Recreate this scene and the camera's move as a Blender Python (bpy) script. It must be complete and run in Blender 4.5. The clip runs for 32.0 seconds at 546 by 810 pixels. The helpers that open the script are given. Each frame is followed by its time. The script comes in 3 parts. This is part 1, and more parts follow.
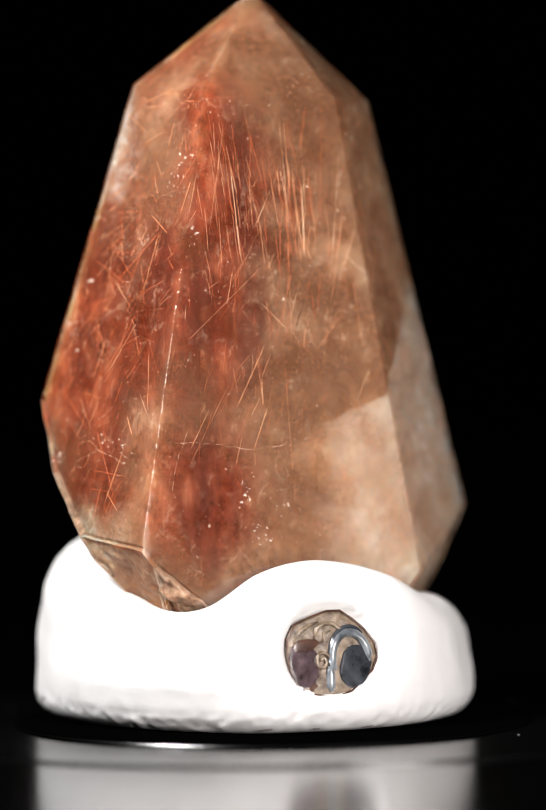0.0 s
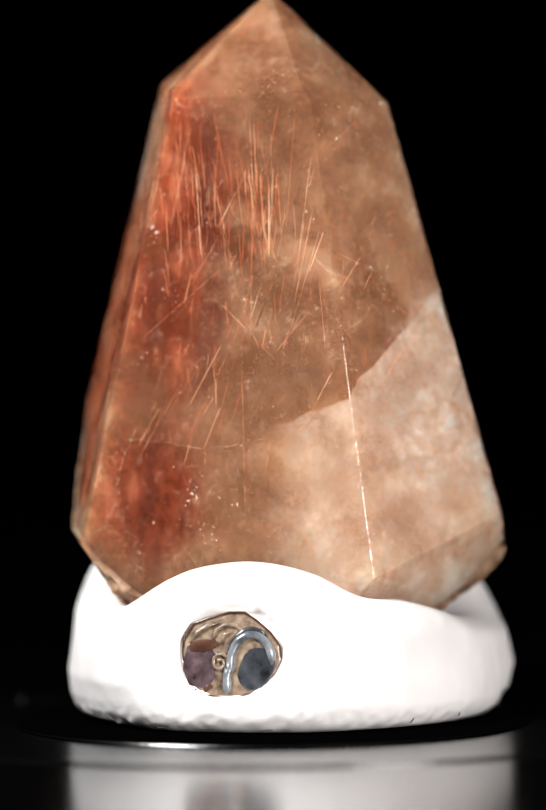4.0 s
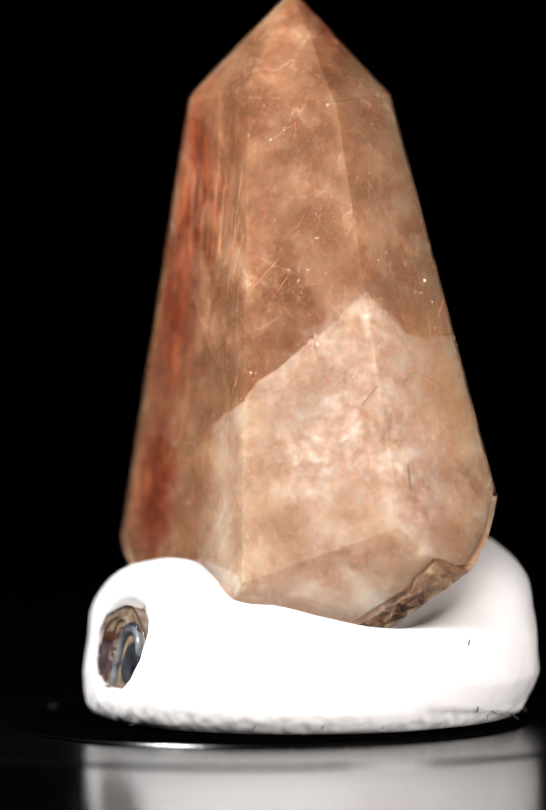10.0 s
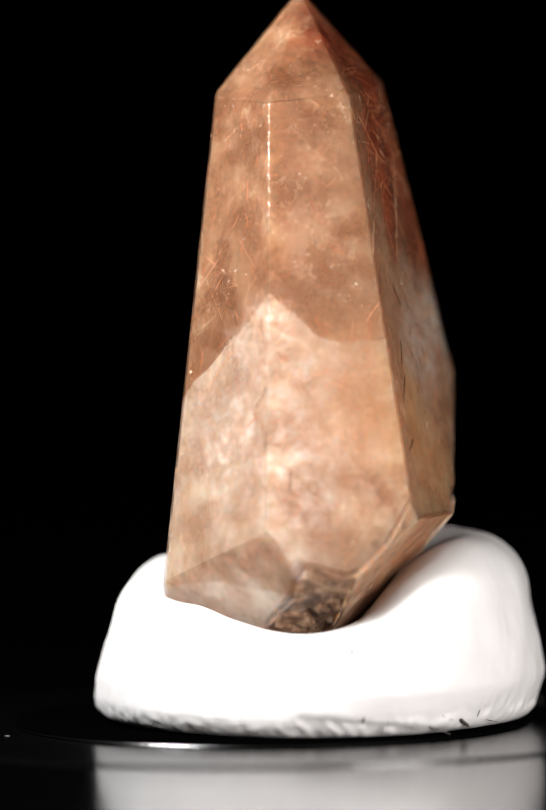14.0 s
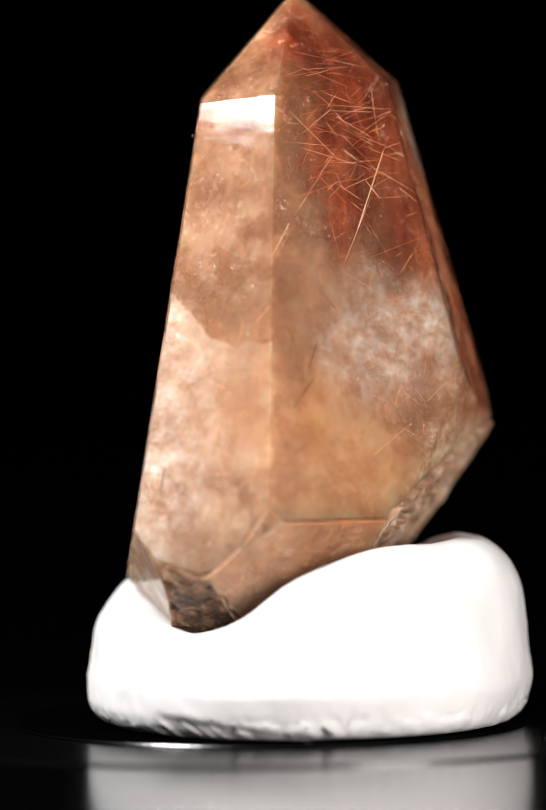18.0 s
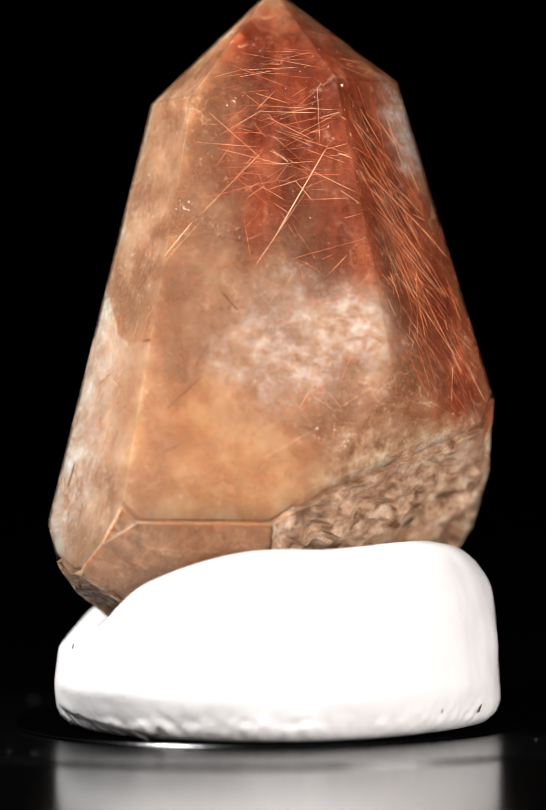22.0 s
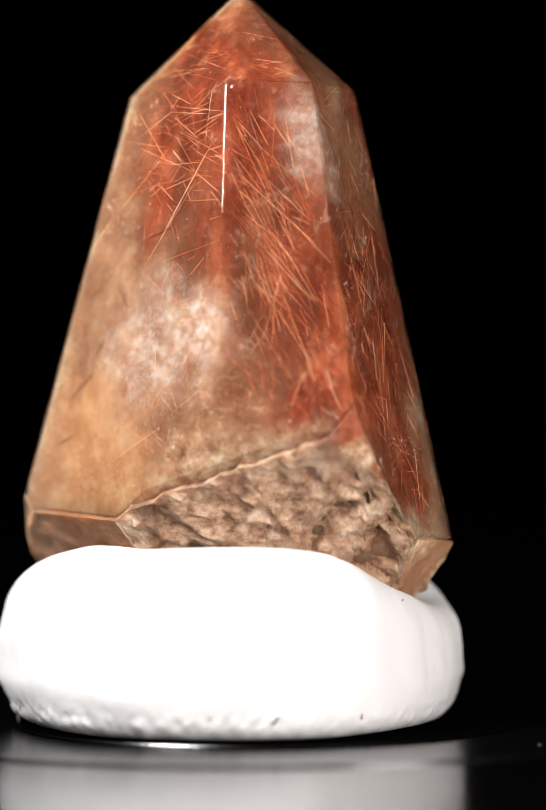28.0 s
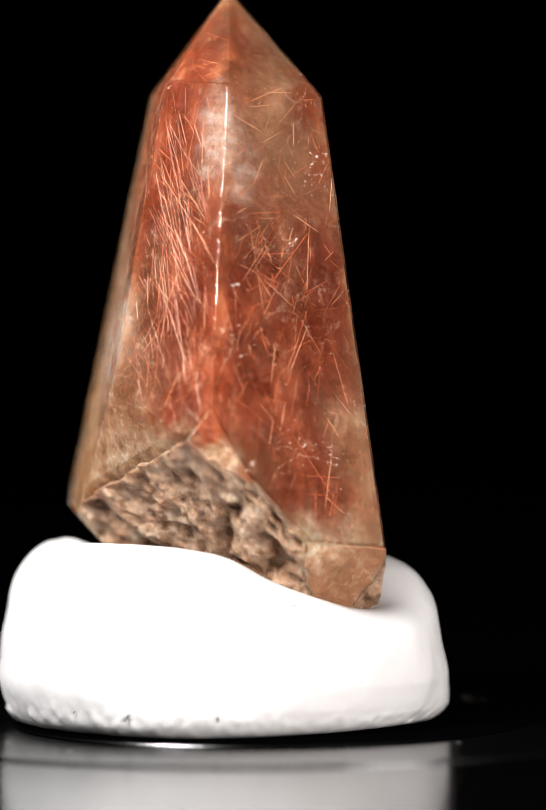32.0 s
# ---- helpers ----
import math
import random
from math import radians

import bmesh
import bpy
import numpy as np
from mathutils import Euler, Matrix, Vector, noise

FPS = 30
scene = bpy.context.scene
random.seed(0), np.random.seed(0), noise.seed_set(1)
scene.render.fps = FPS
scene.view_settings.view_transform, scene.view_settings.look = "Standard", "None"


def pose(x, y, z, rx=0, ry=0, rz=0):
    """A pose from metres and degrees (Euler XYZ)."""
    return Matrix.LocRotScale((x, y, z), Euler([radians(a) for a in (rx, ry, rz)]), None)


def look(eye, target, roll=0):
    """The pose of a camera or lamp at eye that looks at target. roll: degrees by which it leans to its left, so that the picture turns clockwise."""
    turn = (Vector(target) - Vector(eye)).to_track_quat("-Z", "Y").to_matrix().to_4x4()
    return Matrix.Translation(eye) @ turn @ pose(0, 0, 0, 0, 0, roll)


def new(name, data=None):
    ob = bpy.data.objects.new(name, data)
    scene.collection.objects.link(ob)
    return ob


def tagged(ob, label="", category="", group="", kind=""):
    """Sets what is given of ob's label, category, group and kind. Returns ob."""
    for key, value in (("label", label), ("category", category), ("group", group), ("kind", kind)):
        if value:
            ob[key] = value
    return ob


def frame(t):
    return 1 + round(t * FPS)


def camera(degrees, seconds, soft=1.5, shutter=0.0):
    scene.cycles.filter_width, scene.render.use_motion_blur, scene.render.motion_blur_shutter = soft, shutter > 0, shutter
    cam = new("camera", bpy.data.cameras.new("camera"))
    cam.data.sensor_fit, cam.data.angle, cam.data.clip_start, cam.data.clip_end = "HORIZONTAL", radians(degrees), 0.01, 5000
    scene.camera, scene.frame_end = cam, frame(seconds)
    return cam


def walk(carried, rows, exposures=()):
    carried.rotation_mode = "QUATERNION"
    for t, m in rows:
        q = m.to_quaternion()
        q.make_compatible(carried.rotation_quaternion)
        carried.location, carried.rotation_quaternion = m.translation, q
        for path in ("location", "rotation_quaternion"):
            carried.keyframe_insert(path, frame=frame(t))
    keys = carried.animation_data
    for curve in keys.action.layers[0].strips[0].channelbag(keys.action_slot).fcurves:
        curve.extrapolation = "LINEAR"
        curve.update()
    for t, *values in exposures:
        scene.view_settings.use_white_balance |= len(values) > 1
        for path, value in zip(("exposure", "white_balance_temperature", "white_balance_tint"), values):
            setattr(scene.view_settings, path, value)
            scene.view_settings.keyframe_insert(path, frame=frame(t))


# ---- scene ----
U = 6e-5  # one model unit, in metres: the crystal is about 73 mm tall
LIFT = 618  # model units from the middle of the view down to the table

# ---------------------------------------------------------------- camera
cam = camera(5.04, 32.0, soft=1.2)
TILT = radians(2.92)
AIM = Vector((7 * U, 0, LIFT * U))
EYE = AIM + Vector((0, -math.cos(TILT), math.sin(TILT))) * 12000 * U
walk(cam, [(0.0, look(EYE, AIM, -0.59)), (32.0, look(EYE, AIM, -0.59))])
cam.data.dof.use_dof = True
cam.data.dof.focus_distance = 11780 * U
cam.data.dof.aperture_fstop = 14.0

# ---------------------------------------------------------------- light
world = bpy.data.worlds.new("studio")
world.use_nodes = True
world.node_tree.nodes["Background"].inputs["Color"].default_value = (0.9, 0.95, 1, 1)
world.node_tree.nodes["Background"].inputs["Strength"].default_value = 0.0015
scene.world = world


def softbox(name, x, y, z, size, watts, colour):
    """A small lamp panel; its place is in model units from the middle of the view, its size in model units."""
    lamp = bpy.data.lights.new(name, "AREA")
    lamp.shape, lamp.size, lamp.size_y, lamp.energy, lamp.color = "RECTANGLE", size[0] * U, size[1] * U, watts, colour
    ob = new(name, lamp)
    eye = Vector((x * U, y * U, (z + LIFT) * U))
    ob.matrix_world = look(eye, Vector((0, 0, (LIFT + 0.55 * z) * U)))
    return ob


softbox("lamp_panel_right", 1600, -2930, 230, (1060, 1300), 0.56, (1.0, 0.955, 0.93))
softbox("lamp_panel_left", -2870, -2285, 2870, (1360, 1500), 1.98, (0.99, 0.985, 0.98))
scene.view_settings.exposure = 0.0


# ---------------------------------------------------------------- materials
def material(name):
    m = bpy.data.materials.new(name)
    m.use_nodes = True
    m.node_tree.nodes.clear()
    return m, m.node_tree.nodes, m.node_tree.links


def node(nodes, kind, **settings):
    n = nodes.new(kind)
    for key, value in settings.items():
        if key in n.inputs:
            n.inputs[key].default_value = value
    return n


def ramp(nodes, stops):
    n = nodes.new("ShaderNodeValToRGB")
    e = n.color_ramp.elements
    while len(e) < len(stops):
        e.new(0.5)
    for k, (p, c) in enumerate(stops):
        e[k].position, e[k].color = p, (*c, 1)
    return n


def math_node(nodes, links, op, a, b=None, clamp=False):
    n = nodes.new("ShaderNodeMath")
    n.operation, n.use_clamp = op, clamp
    for k, v in enumerate((a, b)):
        if v is None:
            continue
        if isinstance(v, (int, float)):
            n.inputs[k].default_value = v
        else:
            links.new(v, n.inputs[k])
    return n.outputs[0]


def mix_colour(nodes, links, fac, a, b, blend="MIX"):
    n = nodes.new("ShaderNodeMix")
    n.data_type, n.blend_type = "RGBA", blend
    for sock, v in ((n.inputs[0], fac), (n.inputs[6], a), (n.inputs[7], b)):
        if isinstance(v, (int, float)):
            sock.default_value = v
        elif isinstance(v, tuple):
            sock.default_value = (*v, 1)
        else:
            links.new(v, sock)
    return n.outputs[2]


def coords(nodes, links, stretch=(1, 1, 1)):
    c = nodes.new("ShaderNodeTexCoord")
    if stretch == (1, 1, 1):
        return c.outputs["Object"]
    m = nodes.new("ShaderNodeMapping")
    m.inputs["Scale"].default_value = stretch
    links.new(c.outputs["Object"], m.inputs["Vector"])
    return m.outputs["Vector"]


def noise_tex(nodes, links, scale, detail=4, rough=0.55, stretch=(1, 1, 1)):
    n = node(nodes, "ShaderNodeTexNoise", Scale=scale, Detail=detail, Roughness=rough)
    links.new(coords(nodes, links, stretch), n.inputs["Vector"])
    return n.outputs["Fac"]


def finish(m, nodes, links, shader):
    out = nodes.new("ShaderNodeOutputMaterial")
    links.new(shader, out.inputs["Surface"])
    return m


def simple(name, colour, second, scale, roughness, metallic=0.0, bump=0.0, bump_scale=None, coat=0.0, gloss=0.5):
    """A principled surface with colour varied between two tones, and fine relief."""
    m, nodes, links = material(name)
    p = node(nodes, "ShaderNodeBsdfPrincipled", Roughness=roughness, Metallic=metallic)
    p.inputs["Coat Weight"].default_value = coat
    f = noise_tex(nodes, links, scale, 6)
    r = ramp(nodes, [(0.3, colour), (0.7, second)])
    links.new(f, r.inputs[0])
    links.new(r.outputs[0], p.inputs["Base Color"])
    p.inputs["Specular IOR Level"].default_value = gloss
    if bump:
        b = node(nodes, "ShaderNodeBump", Strength=bump, Distance=0.0004)
        links.new(noise_tex(nodes, links, bump_scale or scale * 4, 8, 0.65), b.inputs["Height"])
        links.new(b.outputs[0], p.inputs["Normal"])
    return finish(m, nodes, links, p.outputs[0])


def blobs(nodes, links, spots, power=1.0, tall=1.0):
    """Soft patches round points of the crystal, in model units: x, y, z, radius; tall: how much higher than wide."""
    warp = node(nodes, "ShaderNodeTexNoise", Scale=110, Detail=5, Roughness=0.58)
    pos = coords(nodes, links)
    links.new(pos, warp.inputs["Vector"])
    off = nodes.new("ShaderNodeVectorMath")
    off.operation = "MULTIPLY_ADD"
    links.new(warp.outputs["Color"], off.inputs[0])
    off.inputs[1].default_value = (230 * U,) * 3
    links.new(pos, off.inputs[2])
    squash = nodes.new("ShaderNodeVectorMath")
    squash.operation = "MULTIPLY"
    links.new(off.outputs[0], squash.inputs[0])
    squash.inputs[1].default_value = (1, 1, 1 / tall)
    total = None
    for x, y, z, r in spots:
        d = nodes.new("ShaderNodeVectorMath")
        d.operation = "DISTANCE"
        links.new(squash.outputs[0], d.inputs[0])
        d.inputs[1].default_value = ((x + 115) * U, (y + 115) * U, (z + LIFT + 115) * U / tall)
        g = nodes.new("ShaderNodeMapRange")
        g.interpolation_type = "SMOOTHSTEP"
        links.new(d.outputs["Value"], g.inputs["Value"])
        g.inputs["From Min"].default_value, g.inputs["From Max"].default_value = r * U, 0.15 * r * U
        g.inputs["To Min"].default_value, g.inputs["To Max"].default_value = 0, power
        total = g.outputs[0] if total is None else math_node(nodes, links, "MAXIMUM", total, g.outputs[0])
    return total


RED = [(-322, -47, 189, 230), (-88, -150, 367, 170), (-101, -146, 456, 130), (-107, -175, 190, 180), (-137, -222, -165, 170), (-45, -124, 385, 130), (-130, 180, 560, 230), (-400, 60, 75, 220), (-359, 69, 192, 230),
       (-171, 111, 633, 210), (-244, 118, 485, 200), (-275, -127, 142, 200), (-376, -19, 86, 230), (-430, 52, -3, 150)]
RED_2 = [(-112, -125, 560, 110), (-60, 190, 590, 130), (-130, 195, 470, 170), (-335, -132, -97, 170), (-91, 123, 681, 180), (-313, 71, 338, 220), (-200, -150, 250, 150), (-190, 175, 523, 190), (-221, 188, 406, 180), (-20, 110, 700, 120), (-339, -140, -134, 150), (-329, -94, 40, 200), (-108, 184, 600, 150), (-40, 225, 500, 130), (-65, 240, 390, 110)]
PALE = [(305, 161, 20, 200), (300, 119, -53, 190), (336, 234, -70, 190), (296, 183, 141, 110), (339, 264, -160, 130), (-100, 270, 130, 190), (-187, 235, 151, 150),
        (-277, 25, 534, 85), (-274, 0, 470, 75)]
TAN = [(205, 210, 350, 220), (185, 150, 450, 180), (70, 290, 300, 220), (130, 320, 190, 220), (230, 270, 170, 220), (-20, 300, 230, 150), (150, 20, 420, 150)]
CREAM = [(-262, 250, -120, 150), (-300, 215, -130, 150), (-225, 290, -175, 140), (-185, 318, -215, 110), (-350, 165, -105, 140), (-408, 120, -105, 120), (-372, -131, -235, 110), (-330, -178, -250, 90), (-400, -60, -215, 90), (-430, 30, -110, 70)]
AMBER = [(236, 305, 23, 230), (108, 372, -17, 240), (190, -83, -108, 150), (-40, 345, -95, 200), (170, 378, 43, 200)]


def slope_mask(nodes, links):
    """The milky zone low in the crystal, under a healed crack that rises to a peak at one edge: 1 below the crack, 0 above it."""
    pos = nodes.new("ShaderNodeSeparateXYZ")
    warp = node(nodes, "ShaderNodeTexNoise", Scale=160, Detail=4)
    base = coords(nodes, links)
    links.new(base, warp.inputs["Vector"])
    off = nodes.new("ShaderNodeVectorMath")
    off.operation = "MULTIPLY_ADD"
    links.new(warp.outputs["Color"], off.inputs[0])
    off.inputs[1].default_value = (50 * U,) * 3
    links.new(base, off.inputs[2])
    links.new(off.outputs[0], pos.inputs[0])
    x, y, z = (math_node(nodes, links, "SUBTRACT", math_node(nodes, links, "DIVIDE", pos.outputs[k], U), 25.0 + (LIFT if k == 2 else 0)) for k in range(3))
    # rises with y along one face, falls again along the next
    up = math_node(nodes, links, "MAXIMUM", math_node(nodes, links, "ADD", math_node(nodes, links, "MULTIPLY", y, 0.9), 72.0), -66.0)
    down = math_node(nodes, links, "MAXIMUM", math_node(nodes, links, "ADD", math_node(nodes, links, "MULTIPLY", x, 1.5), -200.0), 138.0)
    edge = math_node(nodes, links, "MINIMUM", up, down)
    inside = math_node(nodes, links, "MULTIPLY", math_node(nodes, links, "SUBTRACT", edge, z), 0.35, True)
    side = math_node(nodes, links, "MULTIPLY", math_node(nodes, links, "ADD", x, -85.0), 0.013, True)
    back = math_node(nodes, links, "SUBTRACT", 1.0, math_node(nodes, links, "MULTIPLY", math_node(nodes, links, "MULTIPLY", math_node(nodes, links, "SUBTRACT", y, 230.0), 0.008, True), 0.72))
    return math_node(nodes, links, "MULTIPLY", math_node(nodes, links, "MULTIPLY", inside, side), back)


def zone_colour(nodes, links, shift=0.0):
    """Colour of the quartz at a place: smoky tan, with amber, rust-red and milky zones, wisps and fine upright streaks."""
    move = (1 + shift, 1 + shift, 1 + shift)
    base = ramp(nodes, [(0.26, (0.185, 0.076, 0.036)), (0.44, (0.250, 0.113, 0.057)), (0.58, (0.315, 0.157, 0.086)), (0.74, (0.43, 0.240, 0.142))])
    links.new(noise_tex(nodes, links, 105, 4, 0.5, move), base.inputs[0])
    red = ramp(nodes, [(0.26, (0.060, 0.008, 0.003)), (0.43, (0.150, 0.020, 0.007)), (0.58, (0.285, 0.058, 0.021)), (0.76, (0.55, 0.19, 0.09))])
    links.new(noise_tex(nodes, links, 230, 5, 0.6, (1 + shift, 1 + shift, 0.22)), red.inputs[0])
    pale = ramp(nodes, [(0.30, (0.33, 0.18, 0.11)), (0.46, (0.53, 0.37, 0.28)), (0.58, (0.72, 0.61, 0.53)), (0.70, (0.88, 0.85, 0.80))])
    links.new(noise_tex(nodes, links, 560, 5, 0.6, (1 + shift, 1 + shift, 1.4)), pale.inputs[0])
    amber = ramp(nodes, [(0.28, (0.31, 0.135, 0.055)), (0.5, (0.465, 0.235, 0.109)), (0.72, (0.64, 0.385, 0.21))])
    links.new(noise_tex(nodes, links, 170, 5, 0.56, move), amber.inputs[0])
    tan = ramp(nodes, [(0.26, (0.30, 0.150, 0.080)), (0.46, (0.38, 0.205, 0.116)), (0.60, (0.455, 0.268, 0.163)), (0.76, (0.57, 0.365, 0.24))])
    links.new(noise_tex(nodes, links, 120, 4, 0.5, move), tan.inputs[0])
    milky = ramp(nodes, [(0.26, (0.36, 0.215, 0.135)), (0.46, (0.49, 0.33, 0.23)), (0.60, (0.61, 0.45, 0.345)), (0.76, (0.77, 0.65, 0.55))])
    links.new(noise_tex(nodes, links, 190, 6, 0.6, move), milky.inputs[0])
    c = mix_colour(nodes, links, blobs(nodes, links, AMBER, 0.9), base.outputs[0], amber.outputs[0])
    c = mix_colour(nodes, links, blobs(nodes, links, TAN, 0.5), c, tan.outputs[0])
    c = mix_colour(nodes, links, blobs(nodes, links, RED + RED_2, 0.92, 1.5), c, red.outputs[0])
    c = mix_colour(nodes, links, math_node(nodes, links, "MULTIPLY", slope_mask(nodes, links), 0.9), c, milky.outputs[0])
    c = mix_colour(nodes, links, blobs(nodes, links, PALE, 0.56), c, pale.outputs[0])
    cream = ramp(nodes, [(0.34, (0.09, 0.04, 0.02)), (0.43, (0.32, 0.17, 0.095)), (0.54, (0.55, 0.36, 0.23)), (0.68, (0.82, 0.66, 0.50))])
    links.new(noise_tex(nodes, links, 520, 8, 0.72, move), cream.inputs[0])
    c = mix_colour(nodes, links, blobs(nodes, links, CREAM, 0.92), c, cream.outputs[0])
    # wisps: thin bright threads, and darker smoke
    wisp = ramp(nodes, [(0.462, (0, 0, 0)), (0.5, (1, 1, 1)), (0.538, (0, 0, 0))])
    links.new(noise_tex(nodes, links, 130, 6, 0.65, (1 + shift, 1 + shift, 0.5)), wisp.inputs[0])
    fine = ramp(nodes, [(0.48, (0, 0, 0)), (0.72, (1, 1, 1))])
    links.new(noise_tex(nodes, links, 900, 5, 0.65, move), fine.inputs[0])
    w = math_node(nodes, links, "MULTIPLY", math_node(nodes, links, "MULTIPLY", wisp.outputs[0], fine.outputs[0]), 0.3)
    c = mix_colour(nodes, links, w, c, (0.66, 0.44, 0.29))
    smoke = ramp(nodes, [(0.52, (0, 0, 0)), (0.72, (1, 1, 1))])
    links.new(noise_tex(nodes, links, 70, 5, 0.6, move), smoke.inputs[0])
    c = mix_colour(nodes, links, math_node(nodes, links, "MULTIPLY", smoke.outputs[0], 0.28), c, (0.060, 0.020, 0.010))
    # fine grain: dark specks and bright crumbs
    grain = ramp(nodes, [(0.30, (0.42, 0.36, 0.33)), (0.45, (0.90, 0.88, 0.87)), (0.56, (1.0, 1.0, 1.0)), (0.72, (1.75, 1.85, 1.9))])
    links.new(noise_tex(nodes, links, 800, 4, 0.6, (1 + shift, 1 + shift, 0.6)), grain.inputs[0])
    c = mix_colour(nodes, links, 0.26, c, grain.outputs[0], "MULTIPLY")
    # clusters of bright crumbs
    crumb = ramp(nodes, [(0.585, (0, 0, 0)), (0.64, (1, 1, 1))])
    links.new(noise_tex(nodes, links, 1150, 3, 0.6, (1 + shift, 1 + shift, 0.9)), crumb.inputs[0])
    flock = ramp(nodes, [(0.50, (0, 0, 0)), (0.66, (1, 1, 1))])
    links.new(noise_tex(nodes, links, 120, 5, 0.6, move), flock.inputs[0])
    k = math_node(nodes, links, "MULTIPLY", math_node(nodes, links, "MULTIPLY", crumb.outputs[0], flock.outputs[0]), 0.28)
    c = mix_colour(nodes, links, k, c, (0.93, 0.72, 0.52))
    # feathery inner cracks: thin crooked lines, here and there
    warp = node(nodes, "ShaderNodeTexNoise", Scale=420, Detail=5, Roughness=0.6)
    here = coords(nodes, links)
    links.new(here, warp.inputs["Vector"])
    bent = nodes.new("ShaderNodeVectorMath")
    bent.operation = "MULTIPLY_ADD"
    links.new(warp.outputs["Color"], bent.inputs[0])
    bent.inputs[1].default_value = (60 * U,) * 3
    links.new(here, bent.inputs[2])
    cells = node(nodes, "ShaderNodeTexVoronoi", Scale=95 * (1 + shift))
    cells.feature = "DISTANCE_TO_EDGE"
    links.new(bent.outputs[0], cells.inputs["Vector"])
    crack = ramp(nodes, [(0.0, (1, 1, 1)), (0.022, (0, 0, 0))])
    links.new(cells.outputs["Distance"], crack.inputs[0])
    some = ramp(nodes, [(0.50, (0, 0, 0)), (0.60, (1, 1, 1))])
    links.new(noise_tex(nodes, links, 85, 4, 0.6, (1.3, 1.3, 1.3)), some.inputs[0])
    return mix_colour(nodes, links, math_node(nodes, links, "MULTIPLY", math_node(nodes, links, "MULTIPLY", crack.outputs[0], some.outputs[0]), 0.26), c, (0.85, 0.60, 0.42))


def heart_material(name="cloudy_quartz", roughness=0.6, relief=260, gloss=0.1, bump=0.1, depth=0.018):
    """The cloudy inside of the quartz."""
    m, nodes, links = material(name)
    p = node(nodes, "ShaderNodeBsdfPrincipled", Roughness=roughness)
    p.inputs["Specular IOR Level"].default_value = gloss
    links.new(zone_colour(nodes, links), p.inputs["Base Color"])
    p.inputs["Subsurface Weight"].default_value = 1.0
    p.inputs["Subsurface Radius"].default_value = (1.0, 0.55, 0.35)
    p.inputs["Subsurface Scale"].default_value = depth
    b = node(nodes, "ShaderNodeBump", Strength=bump, Distance=0.0008)
    links.new(noise_tex(nodes, links, relief, 6, 0.6), b.inputs["Height"])
    links.new(b.outputs[0], p.inputs["Normal"])
    return finish(m, nodes, links, p.outputs[0])


def veil_material():
    """Thin clouds of inclusions just under the skin, with clear gaps between."""
    m, nodes, links = material("inclusion_veil")
    d = node(nodes, "ShaderNodeBsdfDiffuse", Roughness=0.5)
    links.new(zone_colour(nodes, links, 0.35), d.inputs["Color"])
    thru = node(nodes, "ShaderNodeBsdfTranslucent")
    links.new(zone_colour(nodes, links, 0.35), thru.inputs["Color"])
    body = nodes.new("ShaderNodeMixShader")
    body.inputs[0].default_value = 0.35
    links.new(d.outputs[0], body.inputs[1])
    links.new(thru.outputs[0], body.inputs[2])
    clear = node(nodes, "ShaderNodeBsdfTransparent", Color=(1, 1, 1, 1))
    a = ramp(nodes, [(0.40, (0.04, 0.04, 0.04)), (0.50, (0.26, 0.26, 0.26)), (0.62, (0.70, 0.70, 0.70))])
    links.new(noise_tex(nodes, links, 230, 6, 0.62), a.inputs[0])
    mix = nodes.new("ShaderNodeMixShader")
    links.new(a.outputs[0], mix.inputs[0])
    links.new(clear.outputs[0], mix.inputs[1])
    links.new(body.outputs[0], mix.inputs[2])
    return finish(m, nodes, links, mix.outputs[0])


def polish_material():
    """The polished skin of the quartz: clear, with a mirror gloss that grows at grazing angles, and faint ripples."""
    m, nodes, links = material("polished_quartz_skin")
    glossy = node(nodes, "ShaderNodeBsdfGlossy", Roughness=0.015, Color=(1, 1, 1, 1))
    clear = node(nodes, "ShaderNodeBsdfTransparent", Color=(1, 1, 1, 1))
    b = node(nodes, "ShaderNodeBump", Strength=0.17, Distance=0.0001)
    links.new(noise_tex(nodes, links, 120, 4, 0.5, (1, 1, 4)), b.inputs["Height"])
    links.new(b.outputs[0], glossy.inputs["Normal"])
    f = node(nodes, "ShaderNodeFresnel", IOR=1.54)
    links.new(b.outputs[0], f.inputs["Normal"])
    mix = nodes.new("ShaderNodeMixShader")
    links.new(math_node(nodes, links, "MINIMUM", f.outputs[0], 0.26), mix.inputs[0])
    links.new(clear.outputs[0], mix.inputs[1])
    links.new(glossy.outputs[0], mix.inputs[2])
    return finish(m, nodes, links, mix.outputs[0])


HEART = heart_material()
VEIL = veil_material()
POLISH = polish_material()
NEEDLE = simple("golden_rutile", (0.68, 0.34, 0.16), (0.96, 0.68, 0.46), 400, 0.3)
RED_GOLD = simple("copper_rutile", (0.55, 0.20, 0.08), (0.85, 0.45, 0.25), 400, 0.3)
RED_NEEDLE = simple("red_rutile", (0.40, 0.07, 0.02), (0.62, 0.17, 0.06), 400, 0.35)
DARK_NEEDLE = simple("dark_rutile", (0.06, 0.018, 0.008), (0.14, 0.04, 0.015), 400, 0.4)
FLECK = simple("bright_fleck", (0.55, 0.36, 0.24), (0.95, 0.80, 0.66), 500, 0.15)
PALE_SEAM = simple("pale_seam", (0.30, 0.15, 0.08), (0.62, 0.42, 0.28), 900, 0.4)
